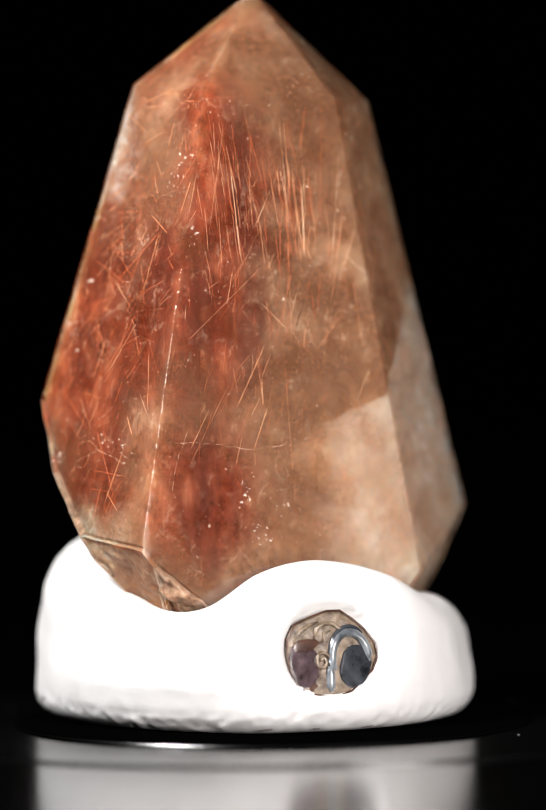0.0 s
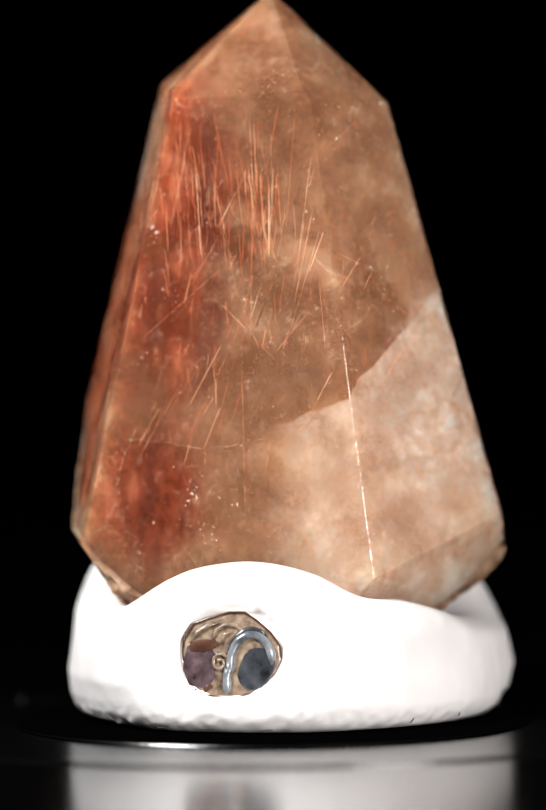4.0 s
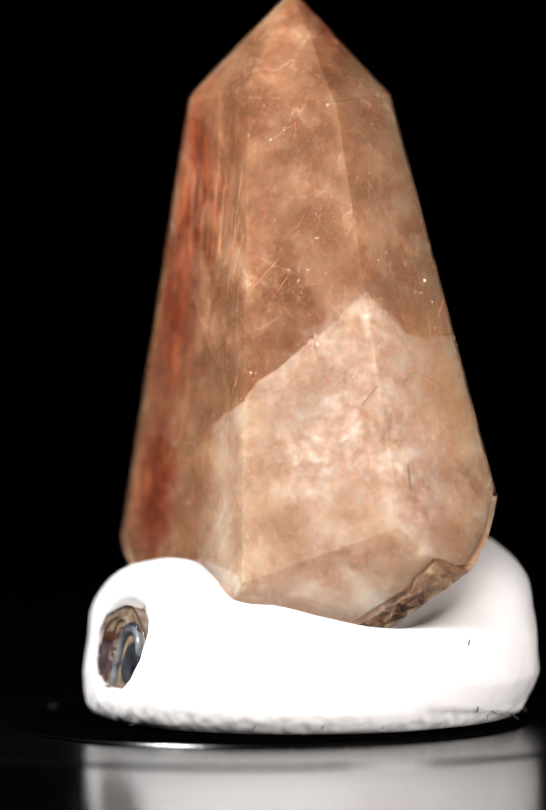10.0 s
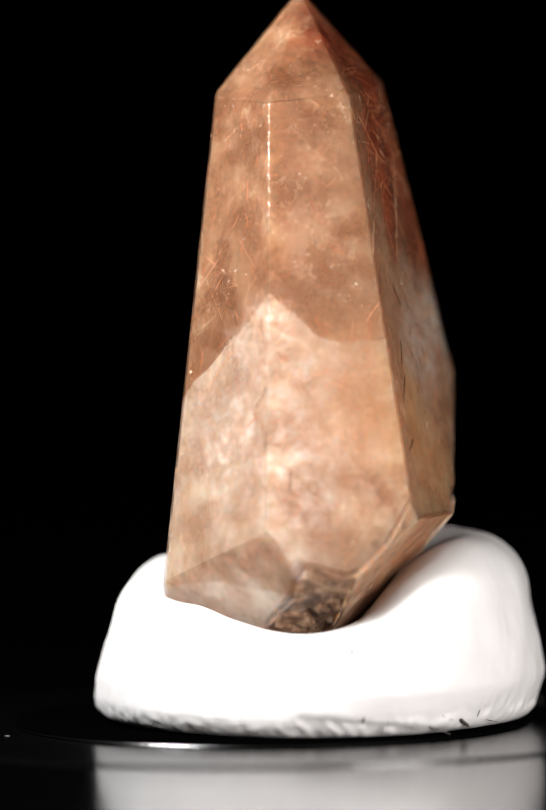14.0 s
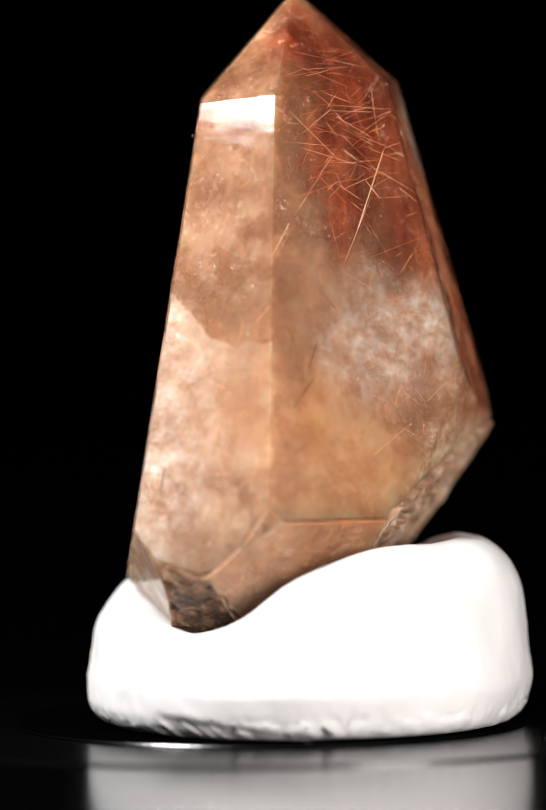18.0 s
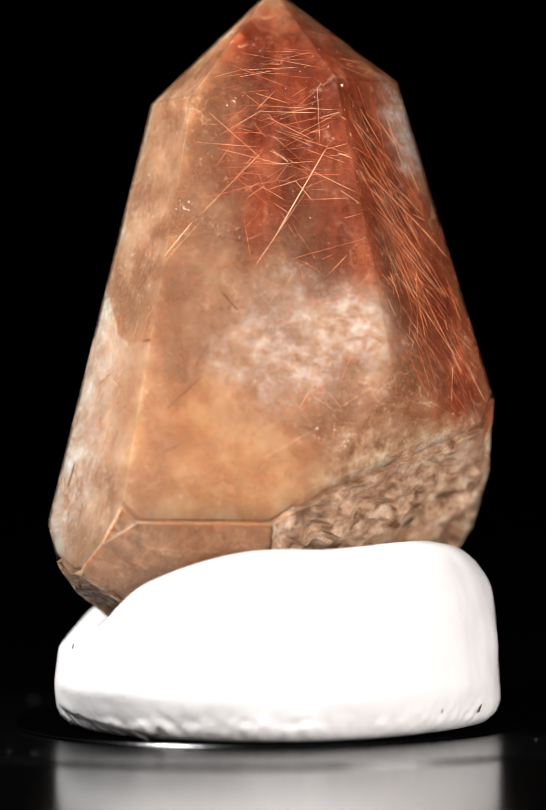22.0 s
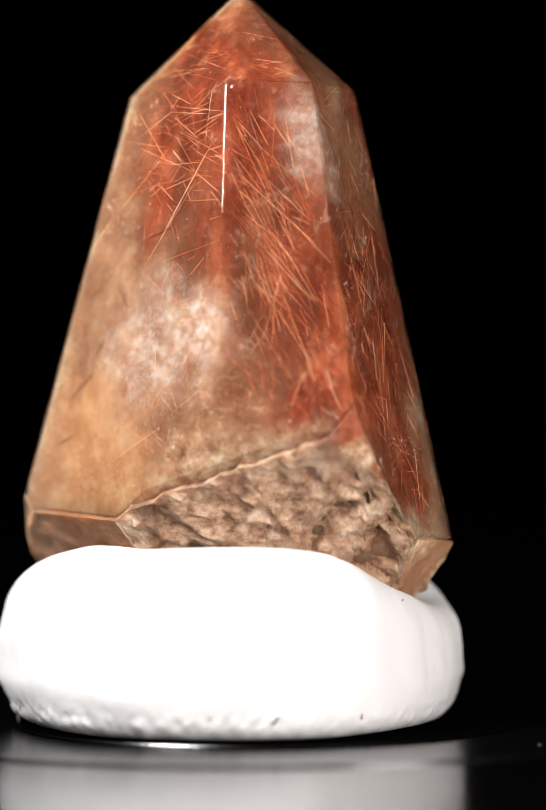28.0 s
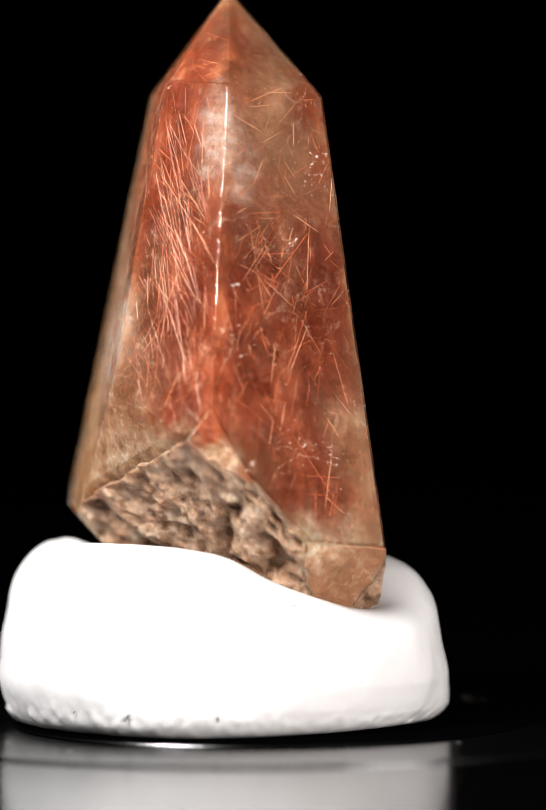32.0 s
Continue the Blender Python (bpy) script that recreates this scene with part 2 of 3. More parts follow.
# near-black colour for the shade inside nicks of the white putty
NICK_SHADE = simple("nick_shade", (0.02, 0.015, 0.012), (0.06, 0.05, 0.045), 500, 0.7)


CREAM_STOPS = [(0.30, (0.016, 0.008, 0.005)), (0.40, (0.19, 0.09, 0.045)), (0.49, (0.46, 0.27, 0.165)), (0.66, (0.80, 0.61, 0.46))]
# browner, darker copy: shade of the cavity at the putty, put into colour
SHADED_STOPS = [(0.34, (0.008, 0.004, 0.003)), (0.46, (0.09, 0.045, 0.025)), (0.56, (0.27, 0.15, 0.085)), (0.70, (0.62, 0.46, 0.31))]


def matrix_material(name="rough_matrix", start=-75, stops=CREAM_STOPS):
    """Broken, unpolished quartz: cream and rusty crumbs, with the shade of hollows painted dark."""
    m, nodes, links = material(name)
    p = node(nodes, "ShaderNodeBsdfPrincipled", Roughness=0.45)
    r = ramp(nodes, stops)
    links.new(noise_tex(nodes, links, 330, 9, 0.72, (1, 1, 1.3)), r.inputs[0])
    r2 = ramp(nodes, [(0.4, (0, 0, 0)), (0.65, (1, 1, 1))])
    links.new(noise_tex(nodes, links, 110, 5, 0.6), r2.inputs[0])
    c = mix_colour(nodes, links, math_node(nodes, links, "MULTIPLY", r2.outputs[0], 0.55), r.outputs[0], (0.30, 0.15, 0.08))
    # dark brown patches paint the shade of crevices
    crevice = ramp(nodes, [(0.55, (0, 0, 0)), (0.63, (1, 1, 1))])
    links.new(noise_tex(nodes, links, 75, 5, 0.62), crevice.inputs[0])
    c = mix_colour(nodes, links, math_node(nodes, links, "MULTIPLY", crevice.outputs[0], 0.6), c, (0.075, 0.035, 0.02))
    # the crumbs thin out upwards into the body of the quartz
    pos = nodes.new("ShaderNodeSeparateXYZ")
    links.new(coords(nodes, links), pos.inputs[0])
    low = math_node(nodes, links, "MULTIPLY", math_node(nodes, links, "SUBTRACT", (LIFT + start) * U, pos.outputs[2]), 1 / (80 * U))
    patch = math_node(nodes, links, "MULTIPLY", math_node(nodes, links, "SUBTRACT", noise_tex(nodes, links, 150, 7, 0.7), 0.5), 2.6)
    c = mix_colour(nodes, links, math_node(nodes, links, "ADD", low, patch, True), zone_colour(nodes, links), c)
    links.new(c, p.inputs["Base Color"])
    p.inputs["Subsurface Weight"].default_value = 0.3
    p.inputs["Subsurface Radius"].default_value = (1.0, 0.5, 0.3)
    p.inputs["Subsurface Scale"].default_value = 0.003
    b = node(nodes, "ShaderNodeBump", Strength=1.0, Distance=0.0007)
    links.new(noise_tex(nodes, links, 600, 9, 0.75), b.inputs["Height"])
    links.new(b.outputs[0], p.inputs["Normal"])
    return finish(m, nodes, links, p.outputs[0])


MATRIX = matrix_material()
# the same broken quartz with the shade of a deep cavity painted in
SHADED_MATRIX = matrix_material("shaded_matrix", 0, SHADED_STOPS)
FROSTED = heart_material("frosted_break", 0.5, 560, 0.16, 0.5, 0.002)
DUST = simple("grey_dust", (0.10, 0.09, 0.085), (0.25, 0.24, 0.23), 800, 0.8)
# near-white colour that paints glints on the shards
GLINT = simple("pale_glint_shard", (0.55, 0.42, 0.32), (0.95, 0.88, 0.80), 900, 0.1)
PUTTY = simple("white_putty", (0.60, 0.58, 0.575), (0.68, 0.665, 0.66), 60, 0.75, bump=0.15, bump_scale=350)


def matte_black(name, value):
    m, nodes, links = material(name)
    d = node(nodes, "ShaderNodeBsdfDiffuse", Color=(value, value, value, 1), Roughness=1.0)
    return finish(m, nodes, links, d.outputs[0])


VELVET = matte_black("black_velvet", 0.0012)
BLACK_MAT = matte_black("black_rubber", 0.0004)
BLACK_DISC = simple("black_satin_plastic", (0.0004, 0.0004, 0.0004), (0.001, 0.001, 0.001), 90, 0.21, gloss=0.62)
BLACK_GLASS = simple("black_acrylic", (0.0003, 0.0003, 0.0003), (0.0008, 0.0008, 0.0008), 40, 0.17, gloss=0.62)


# ---------------------------------------------------------------- building helpers
def part(name, bm, mats, parent=None, label="", smooth=False):
    me = bpy.data.meshes.new(name)
    bm.to_mesh(me)
    bm.free()
    for mt in mats if isinstance(mats, (list, tuple)) else [mats]:
        me.materials.append(mt)
    if smooth:
        me.shade_smooth()
    ob = new(name, me)
    if parent is not None:
        ob.parent = parent
    if label:
        tagged(ob, label)
    return ob


def lathe(profile, steps=96):
    """A turned solid from (radius, height) pairs; the first and last may lie on the axis."""
    bm = bmesh.new()
    rings = []
    for r, z in profile:
        if r == 0:
            rings.append([bm.verts.new((0, 0, z))])
        else:
            rings.append([bm.verts.new((r * math.cos(a), r * math.sin(a), z)) for a in (2 * math.pi * k / steps for k in range(steps))])
    for a, b in zip(rings, rings[1:]):
        for k in range(steps):
            j = (k + 1) % steps
            if len(a) == 1:
                bm.faces.new((a[0], b[k], b[j]))
            elif len(b) == 1:
                bm.faces.new((a[k], b[0], a[j]))
            else:
                bm.faces.new((a[k], b[k], b[j], a[j]))
    bmesh.ops.recalc_face_normals(bm, faces=bm.faces[:])
    return bm


def at(x, y, z):
    """A point of the model, in metres over the table."""
    return Vector((x * U, y * U, (z + LIFT) * U))


# ---------------------------------------------------------------- table and turntable
def build_table():
    bm = bmesh.new()
    bmesh.ops.create_cube(bm, size=1)
    bmesh.ops.scale(bm, vec=(0.9, 0.9, 0.02), verts=bm.verts[:])
    bmesh.ops.bevel(bm, geom=bm.edges[:], offset=0.002, segments=2, affect="EDGES")
    bmesh.ops.translate(bm, vec=(0, 0.1, -0.01), verts=bm.verts[:])
    t = part("table", bm, BLACK_GLASS)
    tagged(t, "glossy black acrylic table top that mirrors the turntable", "table", kind="structure")


def build_backdrop():
    bm = bmesh.new()
    cut = [(-1.5, 2.2, -0.4), (1.5, 2.2, -0.4), (1.5, 2.2, 1.6), (-1.5, 2.2, 1.6)]
    v = [bm.verts.new(p) for p in cut]
    w = [bm.verts.new((p[0], p[1] + 0.01, p[2])) for p in cut]
    bm.faces.new(v)
    bm.faces.new(w[::-1])
    for k in range(4):
        bm.faces.new((v[k], w[k], w[(k + 1) % 4], v[(k + 1) % 4]))
    bmesh.ops.recalc_face_normals(bm, faces=bm.faces[:])
    b = part("backdrop", bm, VELVET)
    tagged(b, "unlit black cloth backdrop behind the table", "backdrop", kind="structure")


def build_turntable():
    r, top, low = 800 * U, (LIFT - 614) * U, 0.0
    disc = part("turntable", lathe([(0, low), (r - 6 * U, low), (r, low + 4 * U), (r, top - 5 * U), (r - 2 * U, top - 1.5 * U), (r - 6 * U, top), (0, top)], 160), BLACK_DISC)
    tagged(disc, "thin round black satin turntable lying on the glossy table", "turntable")
    p = 500 * U
    t2 = (LIFT - 606) * U
    part("pad", lathe([(0, top), (p - 2 * U, top), (p, top + 2 * U), (p, t2 - 2.5 * U), (p - 2.5 * U, t2), (0, t2)], 160), BLACK_MAT, disc, "matte black rubber pad")
    part("pad_rim", lathe([(p + 0.2 * U, top + 2 * U), (p + 2.5 * U, top + 2 * U), (p + 0.6 * U, t2 - 2.5 * U), (p + 0.1 * U, t2 - 2.5 * U)], 160), BLACK_DISC, disc, "thin glossy black edge")
    rnd = random.Random(12)
    for _ in range(16):
        a, d = rnd.uniform(0, 2 * math.pi), rnd.uniform(540, 780)
        bm = bmesh.new()
        bmesh.ops.create_icosphere(bm, subdivisions=1, radius=1)
        long, wide, turn = rnd.uniform(2, 7), rnd.uniform(0.8, 1.8), rnd.uniform(0, 3)
        for v in bm.verts:
            x, y = v.co.x * long, v.co.y * wide
            v.co = Vector(((d * math.cos(a) + x * math.cos(turn) - y * math.sin(turn)) * U, (d * math.sin(a) + x * math.sin(turn) + y * math.cos(turn)) * U, top + (v.co.z + 0.8) * 0.9 * U))
        part("dust_speck", bm, DUST, disc, "pale speck of dust")
    return disc


# ---------------------------------------------------------------- quartz point
SHOULDER = [(-128, -132, 607), (129, -50, 596), (200, 124, 588), (99, 244, 595), (-176, 154, 623), (-255, 16, 625)]
FOOT = [(-237, -270, -200), (269, -59, -200), (388, 230, -200), (199, 436, -200), (-349, 277, -200), (-510, 24, -200)]
APEX = (-24, 59, 806)
# broken faces at the foot: azimuth, distance from the axis, height there, how far it draws in for each unit down, how rough (0 polished, 1 frosted, 2 and 3 crumbling, 4 dull)
BREAKS = [(6, 406, -230, 0.4, 0), (26, 451, -285, 0.74, 3), (50, 445, -320, 1.6, 3), (53, 475, -290, 0.45, 1), (82, 458, -146, 0.21, 1), (105, 366, -206, 0.87, 1),
          (135, 352, -60, 0.22, 4), (146, 333, -130, 0.78, 2), (170, 449, -45, 0.56, 2), (178, 440, -8, 0.2, 1), (200, 407, -146, 0.14, 1), (195, 350, -300, 0.9, 2),
          (217, 383, -236, 0.67, 1), (246, 363, -266, 0.8, 3), (351, 330, -251, 0.48, 0), (347, 272, -376, 0.75, 3)]


def best_plane(pts):
    """The plane through four points or three: a point and its outward normal."""
    pts = [Vector(p) for p in pts]
    c = sum(pts, Vector()) / len(pts)
    n = np.linalg.svd(np.array([tuple(p - c) for p in pts]))[2][2]
    n = Vector([float(v) for v in n])
    return c, n if n.dot(c - Vector((-20, 80, 100))) > 0 else -n


# the polish runs a little out of true: degrees up at the shoulder and at the foot, degrees round, and degrees of bulge across, for some side faces
POLISH_TRIM = {0: (0.0, 0.0, 0.8, 0.6), 1: (1.0, 1.0, 0.0, 0.0), 2: (-1.5, -1.5, -2.2, 0.5), 3: (0.0, 3.0, 0.0, 0.0), 4: (0.0, 0.0, 2.6, 0.4)}


def side_plane(k):
    j = (k + 1) % 6
    return best_plane([SHOULDER[k], SHOULDER[j], FOOT[k], FOOT[j]])


def set_polish(me):
    """Gives the side faces of the skin the slightly tilted and bulging normals of hand polish."""
    sides = [side_plane(k) for k in range(6)]
    normals = []
    for f in me.polygons:
        k = max(range(6), key=lambda i: f.normal.dot(sides[i][1]))
        flat = f.normal.dot(sides[k][1]) > 0.99995
        up_top, up_foot, turn, bulge = POLISH_TRIM.get(k, (0, 0, 0, 0))
        for i in f.vertices:
            n = f.normal.copy()
            if flat:
                across = Vector((0, 0, 1)).cross(n).normalized()
                co = me.vertices[i].co / U
                off = (Vector((co.x, co.y, co.z - LIFT)) - sides[k][0]).dot(across)
                share = max(0, min(1, (600 - co.z + LIFT) / 800))
                n.rotate(Matrix.Rotation(radians(-up_top - (up_foot - up_top) * share), 3, across))
                n.rotate(Matrix.Rotation(radians(turn + bulge * max(-1, min(1, off / 200))), 3, "Z"))
            normals.append(n)
    me.normals_split_custom_set(normals)


def crystal_planes():
    planes = []
    for k in range(6):
        j = (k + 1) % 6
        planes.append((*side_plane(k), 0))
        planes.append((*best_plane([SHOULDER[k], SHOULDER[j], APEX]), 0))
    for az, dist, z, draw, rough in BREAKS:
        a = radians(az)
        planes.append((Vector((dist * math.cos(a), dist * math.sin(a), z)), Vector((math.cos(a), math.sin(a), -draw)).normalized(), rough))
    planes.append((Vector((0, 0, -450)), Vector((0, 0, -1)), 0))
    return planes


def crystal_solid(inset=0.0):
    """The convex body inside all planes; each face keeps how rough it is as its material index."""
    planes = crystal_planes()
    n = np.array([tuple(no) for _, no, _ in planes])
    d = np.array([co.dot(no) - inset - ({0: 0, 1: 7, 2: 14, 3: 12, 4: 0}[rough] if inset else 0) for co, no, rough in planes])
    corners = []
    for a in range(len(planes)):
        for b in range(a):
            for c in range(b):
                m = n[[a, b, c]]
                if abs(np.linalg.det(m)) < 1e-4:
                    continue
                p = np.linalg.solve(m, d[[a, b, c]])
                if (n @ p - d).max() < 0.02:
                    corners.append(p)
    bm = bmesh.new()
    verts = []
    for p in corners:
        if not any(np.abs(np.array(v.co) - p).max() < 0.6 for v in verts):
            verts.append(bm.verts.new(p))
    for k, (co, no, rough) in enumerate(planes):
        on = [v for v in verts if abs(n[k] @ np.array(v.co) - d[k]) < 0.8]
        if len(on) < 3:
            continue
        mid = sum((v.co for v in on), Vector()) / len(on)
        u = no.orthogonal().normalized()
        w = no.cross(u)
        on.sort(key=lambda v: math.atan2((v.co - mid).dot(w), (v.co - mid).dot(u)))
        bm.faces.new(on).material_index = rough
    bm.normal_update()
    return bm


def to_metres(bm):
    for v in bm.verts:
        v.co = Vector((v.co.x * U, v.co.y * U, (v.co.z + LIFT) * U))
    return bm


def crystal_faces():
    """The side faces (0 to 5) and the faces of the tip (6 to 11): a point and the outward normal of each."""
    sides, tips = [], []
    for k in range(6):
        j = (k + 1) % 6
        sides.append(side_plane(k))
        tips.append(best_plane([SHOULDER[k], SHOULDER[j], APEX]))
    return sides + tips


def inside(p, planes, margin):
    return all((p - co).dot(no) < -margin for co, no, _ in planes)


def add_needle(bm, a, b, r):
    """A thin four-sided needle with pointed ends from a to b, in model units."""
    d = (b - a).normalized()
    u = d.orthogonal().normalized()
    v = d.cross(u)
    mid = [bm.verts.new(to_m(a.lerp(b, f) + (u * math.cos(q) + v * math.sin(q)) * r)) for f in (0.15, 0.85) for q in (0, math.pi / 2, math.pi, 1.5 * math.pi)]
    ends = bm.verts.new(to_m(a)), bm.verts.new(to_m(b))
    for k in range(4):
        j = (k + 1) % 4
        bm.faces.new((mid[k], mid[j], mid[4 + j], mid[4 + k]))
        bm.faces.new((ends[0], mid[j], mid[k]))
        bm.faces.new((ends[1], mid[4 + k], mid[4 + j]))


def to_m(p):
    return (p.x * U, p.y * U, (p.z + LIFT) * U)


def in_face(face, p, angle, length, depth):
    """The ends of a needle that lies under a face, turned by an angle from the face's upward line."""
    co, no = face
    p = p - no * ((p - co).dot(no) + depth)
    up = (Vector((0, 0, 1)) - no * no.z).normalized()
    side = up.cross(no)
    d = up * math.cos(radians(angle)) + side * math.sin(radians(angle))
    return p - d * length / 2, p + d * length / 2


def shortened(a, b, planes):
    """The needle from a to b, drawn in towards its middle until both ends lie inside the crystal."""
    mid = (a + b) / 2
    for share in (1, 0.9, 0.8, 0.65, 0.5, 0.35, 0.2, 0.1):
        p, q = mid.lerp(a, share), mid.lerp(b, share)
        if inside(p, planes, 0.8) and inside(q, planes, 0.8):
            break
    return p, q


# single needles: face, middle x, y, z, angle from upright, length
LONG_NEEDLES = [(0, 38, -105, 307, 180, 357), (0, 37, -139, -28, 178, 356), (0, 52, -90, 400, 176, 109), (0, 70, -87, 366, 2, 159), (0, 33, -94, 440, 177, 229),
                (0, -56, -141, 325, 175, 95), (0, 72, -92, 307, 154, 67), (0, 157, -58, 303, 20, 89), (0, 138, -71, 247, 16, 205), (0, -20, -122, 367, 165, 185),
                (0, 11, -129, 176, 135, 77), (0, 70, -112, 114, 136, 69), (0, -36, -159, 64, 28, 139), (0, 175, -79, 28, 28, 106), (0, 152, -39, 523, 8, 60)]
LONG_NEEDLES_2 = [(0, -72, -139, 406, 175, 260), (0, -63, -138, 381, 176, 190), (0, 33, -97, 411, 172, 90), (0, 51, -91, 401, 175, 109),
                  (0, 67, -88, 361, 180, 149), (0, -5, -114, 393, 27, 106), (0, -9, -123, 314, 158, 69), (0, 131, -60, 386, 7, 199), (0, 125, -72, 298, 9, 140),
                  (0, 51, -110, 208, 18, 83), (0, 117, -90, 145, 39, 103), (0, -75, -158, 232, 13, 72), (0, -117, -200, -27, 30, 197), (0, -98, -146, 442, 11, 221),
                  (0, -85, -165, 202, 49, 222), (0, -135, -208, -35, 29, 83)]
LONG_NEEDLES_3 = [(3, -138, 180, 560, 179, 135), (3, -82, 195, 567, 92, 113), (3, -188, 181, 484, 111, 57), (3, -95, 202, 517, 115, 85),
                  (3, -82, 239, 357, 35, 211), (3, -110, 218, 415, 31, 225), (3, -200, 194, 406, 126, 102), (3, -208, 199, 370, 75, 61),
                  (3, 100, 298, 327, 42, 105), (3, 108, 299, 332, 40, 102), (3, -183, 168, 555, 126, 60), (3, -198, 170, 523, 163, 63), (3, -217, 268, 25, 58, 100),
                  (3, -95, 322, -62, 61, 158)]
LONG_NEEDLES_4 = [(3, 28, 240, 507, 95, 130), (3, -93, 208, 489, 133, 110), (3, 18, 252, 433, 45, 183), (3, 35, 275, 345, 84, 91), (3, -125, 194, 511, 109, 156),
                  (3, -134, 204, 453, 117, 193), (3, -101, 188, 575, 94, 171), (4, -348, 105, 153, 147, 130), (4, -384, 58, 133, 135, 70),
                  (4, -274, 161, 283, 161, 64), (4, -264, 142, 351, 148, 48)]
LONG_NEEDLES_5 = [(4, -247, 123, 446, 155, 269), (4, -257, 133, 392, 154, 214), (4, -308, 105, 285, 141, 221), (4, -317, 100, 265, 138, 152),
                  (4, -222, 134, 505, 148, 119), (4, -266, 136, 358, 144, 125), (4, -256, 154, 354, 139, 112), (4, -225, 124, 517, 138, 108),
                  (4, -228, 161, 429, 155, 66), (4, -375, 78, 121, 155, 87), (4, -419, 51, 36, 155, 64), (4, -332, 78, 260, 149, 127), (4, -411, 54, 55, 162, 62),
                  (5, -244, -195, 15, 143, 52), (5, -242, -157, 138, 101, 64), (5, -280, -90, 218, 133, 105)]
DARK_NEEDLES = [(1, 300, 187, 29, 38, 60), (2, 339, 252, -121, 8, 55), (1, 334, 181, -147, 140, 40), (3, 11, 303, 215, 140, 55), (3, 90, 360, 40, 48, 95), (3, 105, 385, -60, 65, 50),
                (3, 20, 270, 330, 105, 110), (2, 150, 330, 135, 80, 30), (3, -60, 250, 340, 70, 90), (2, 260, 250, 60, 60, 40), (0, 60, -110, 180, 20, 60), (3, 60, 330, 110, 30, 60)]
# healed cracks and strands: face, then points as x, z on it
STRANDS = [(5, [(-395, -140), (-372, -100), (-330, -76), (-300, -88), (-283, -100)]), (5, [(-330, -76), (-345, -60), (-365, -64)]), (0, [(-199, -57), (-120, -62), (-40, -76), (40, -66), (110, -48), (190, -12)]),
           (3, [(-54, -108), (-66, -130), (-84, -150), (-96, -168)]), (0, [(-190, -150), (-178, -90), (-160, -40)])]
# sheaves: face, middle x, y, z, spread, angle, spread of the angle, length, how many
SHEAVES = [(0, -60, -140, 400, 90, 175, 7, 110, 46), (0, 50, -90, 390, 60, 178, 8, 120, 26), (0, -40, -140, 150, 160, 12, 16, 70, 50), (0, 90, -70, 300, 110, 14, 12, 90, 24),
           (4, -250, 110, 380, 130, 145, 16, 120, 120), (4, -340, 80, 130, 170, 155, 20, 90, 110), (5, -300, -80, 120, 220, 5, 35, 80, 90)]
SHEAVES_2 = [(3, -120, 185, 540, 90, 75, 25, 90, 22), (4, -240, 120, 330, 120, 150, 14, 90, 25), (5, -370, -10, 150, 130, 20, 40, 60, 40), (3, -110, 190, 520, 120, 100, 30, 110, 60), (9, -60, 130, 690, 110, 92, 14, 120, 50), (10, -150, 100, 680, 110, 95, 20, 100, 40), (3, 20, 240, 480, 100, 80, 30, 70, 30),
             (5, -250, -90, 420, 150, 80, 60, 60, 60), (3, -150, 270, 60, 160, 120, 50, 70, 40), (1, 220, 60, 330, 150, 10, 50, 50, 30), (2, 240, 260, 100, 200, 10, 60, 60, 30)]

GLINTS = [(3, -120, 326, -185, 12, 14, 16), (3, -147, 314, -162, 12, 16, 18), (3, -175, 300, -140, 12, 16, 18), (3, -195, 290, -118, 12, 16, 18), (3, -228, 262, -46, 16, 10, 14), (3, -256, 250, -30, 16, 8, 12),
          (1, 186, 118, 583, 10, 14, 14), (2, 192, 260, 265, 12, 14, 10), (5, -345, -4, 244, 12, 14, 12), (5, -434, -1, -62, 20, 26, 16), (5, -414, -37, -102, 30, 18, 18), (5, -275, -186, -84, 30, 20, 18),
          (5, -274, 0, 505, 20, 60, 20), (5, -368, -6, 157, 24, 40, 20), (5, -239, -98, 319, 18, 10, 14), (5, -373, -9, 128, 50, 30, 26), (5, -317, -133, -65, 60, 20, 22), (0, 139, -44, 438, 8, 14, 8),
          (0, 158, -41, 383, 8, 8, 6), (0, -144, -170, 339, 10, 20, 12), (0, -53, -180, -160, 14, 22, 16), (0, -26, -176, -234, 18, 30, 14), (1, 255, -50, -262, 12, 40, 18), (1, 155, 18, 544, 24, 60, 24),
          (7, 73, 78, 701, 16, 60, 18), (1, 219, 61, 288, 40, 60, 20), (1, 255, 82, 137, 20, 24, 14), (1, 303, 99, -87, 18, 14, 12), (3, -205, 276, -67, 20, 26, 24), (3, 102, 283, 390, 24, 50, 22),
          (4, -371, 133, -47, 24, 10, 14), (4, -430, 78, -85, 10, 24, 14), (6, 51, -41, 633, 40, 50, 22), (5, -168, -135, 457, 40, 60, 26)]


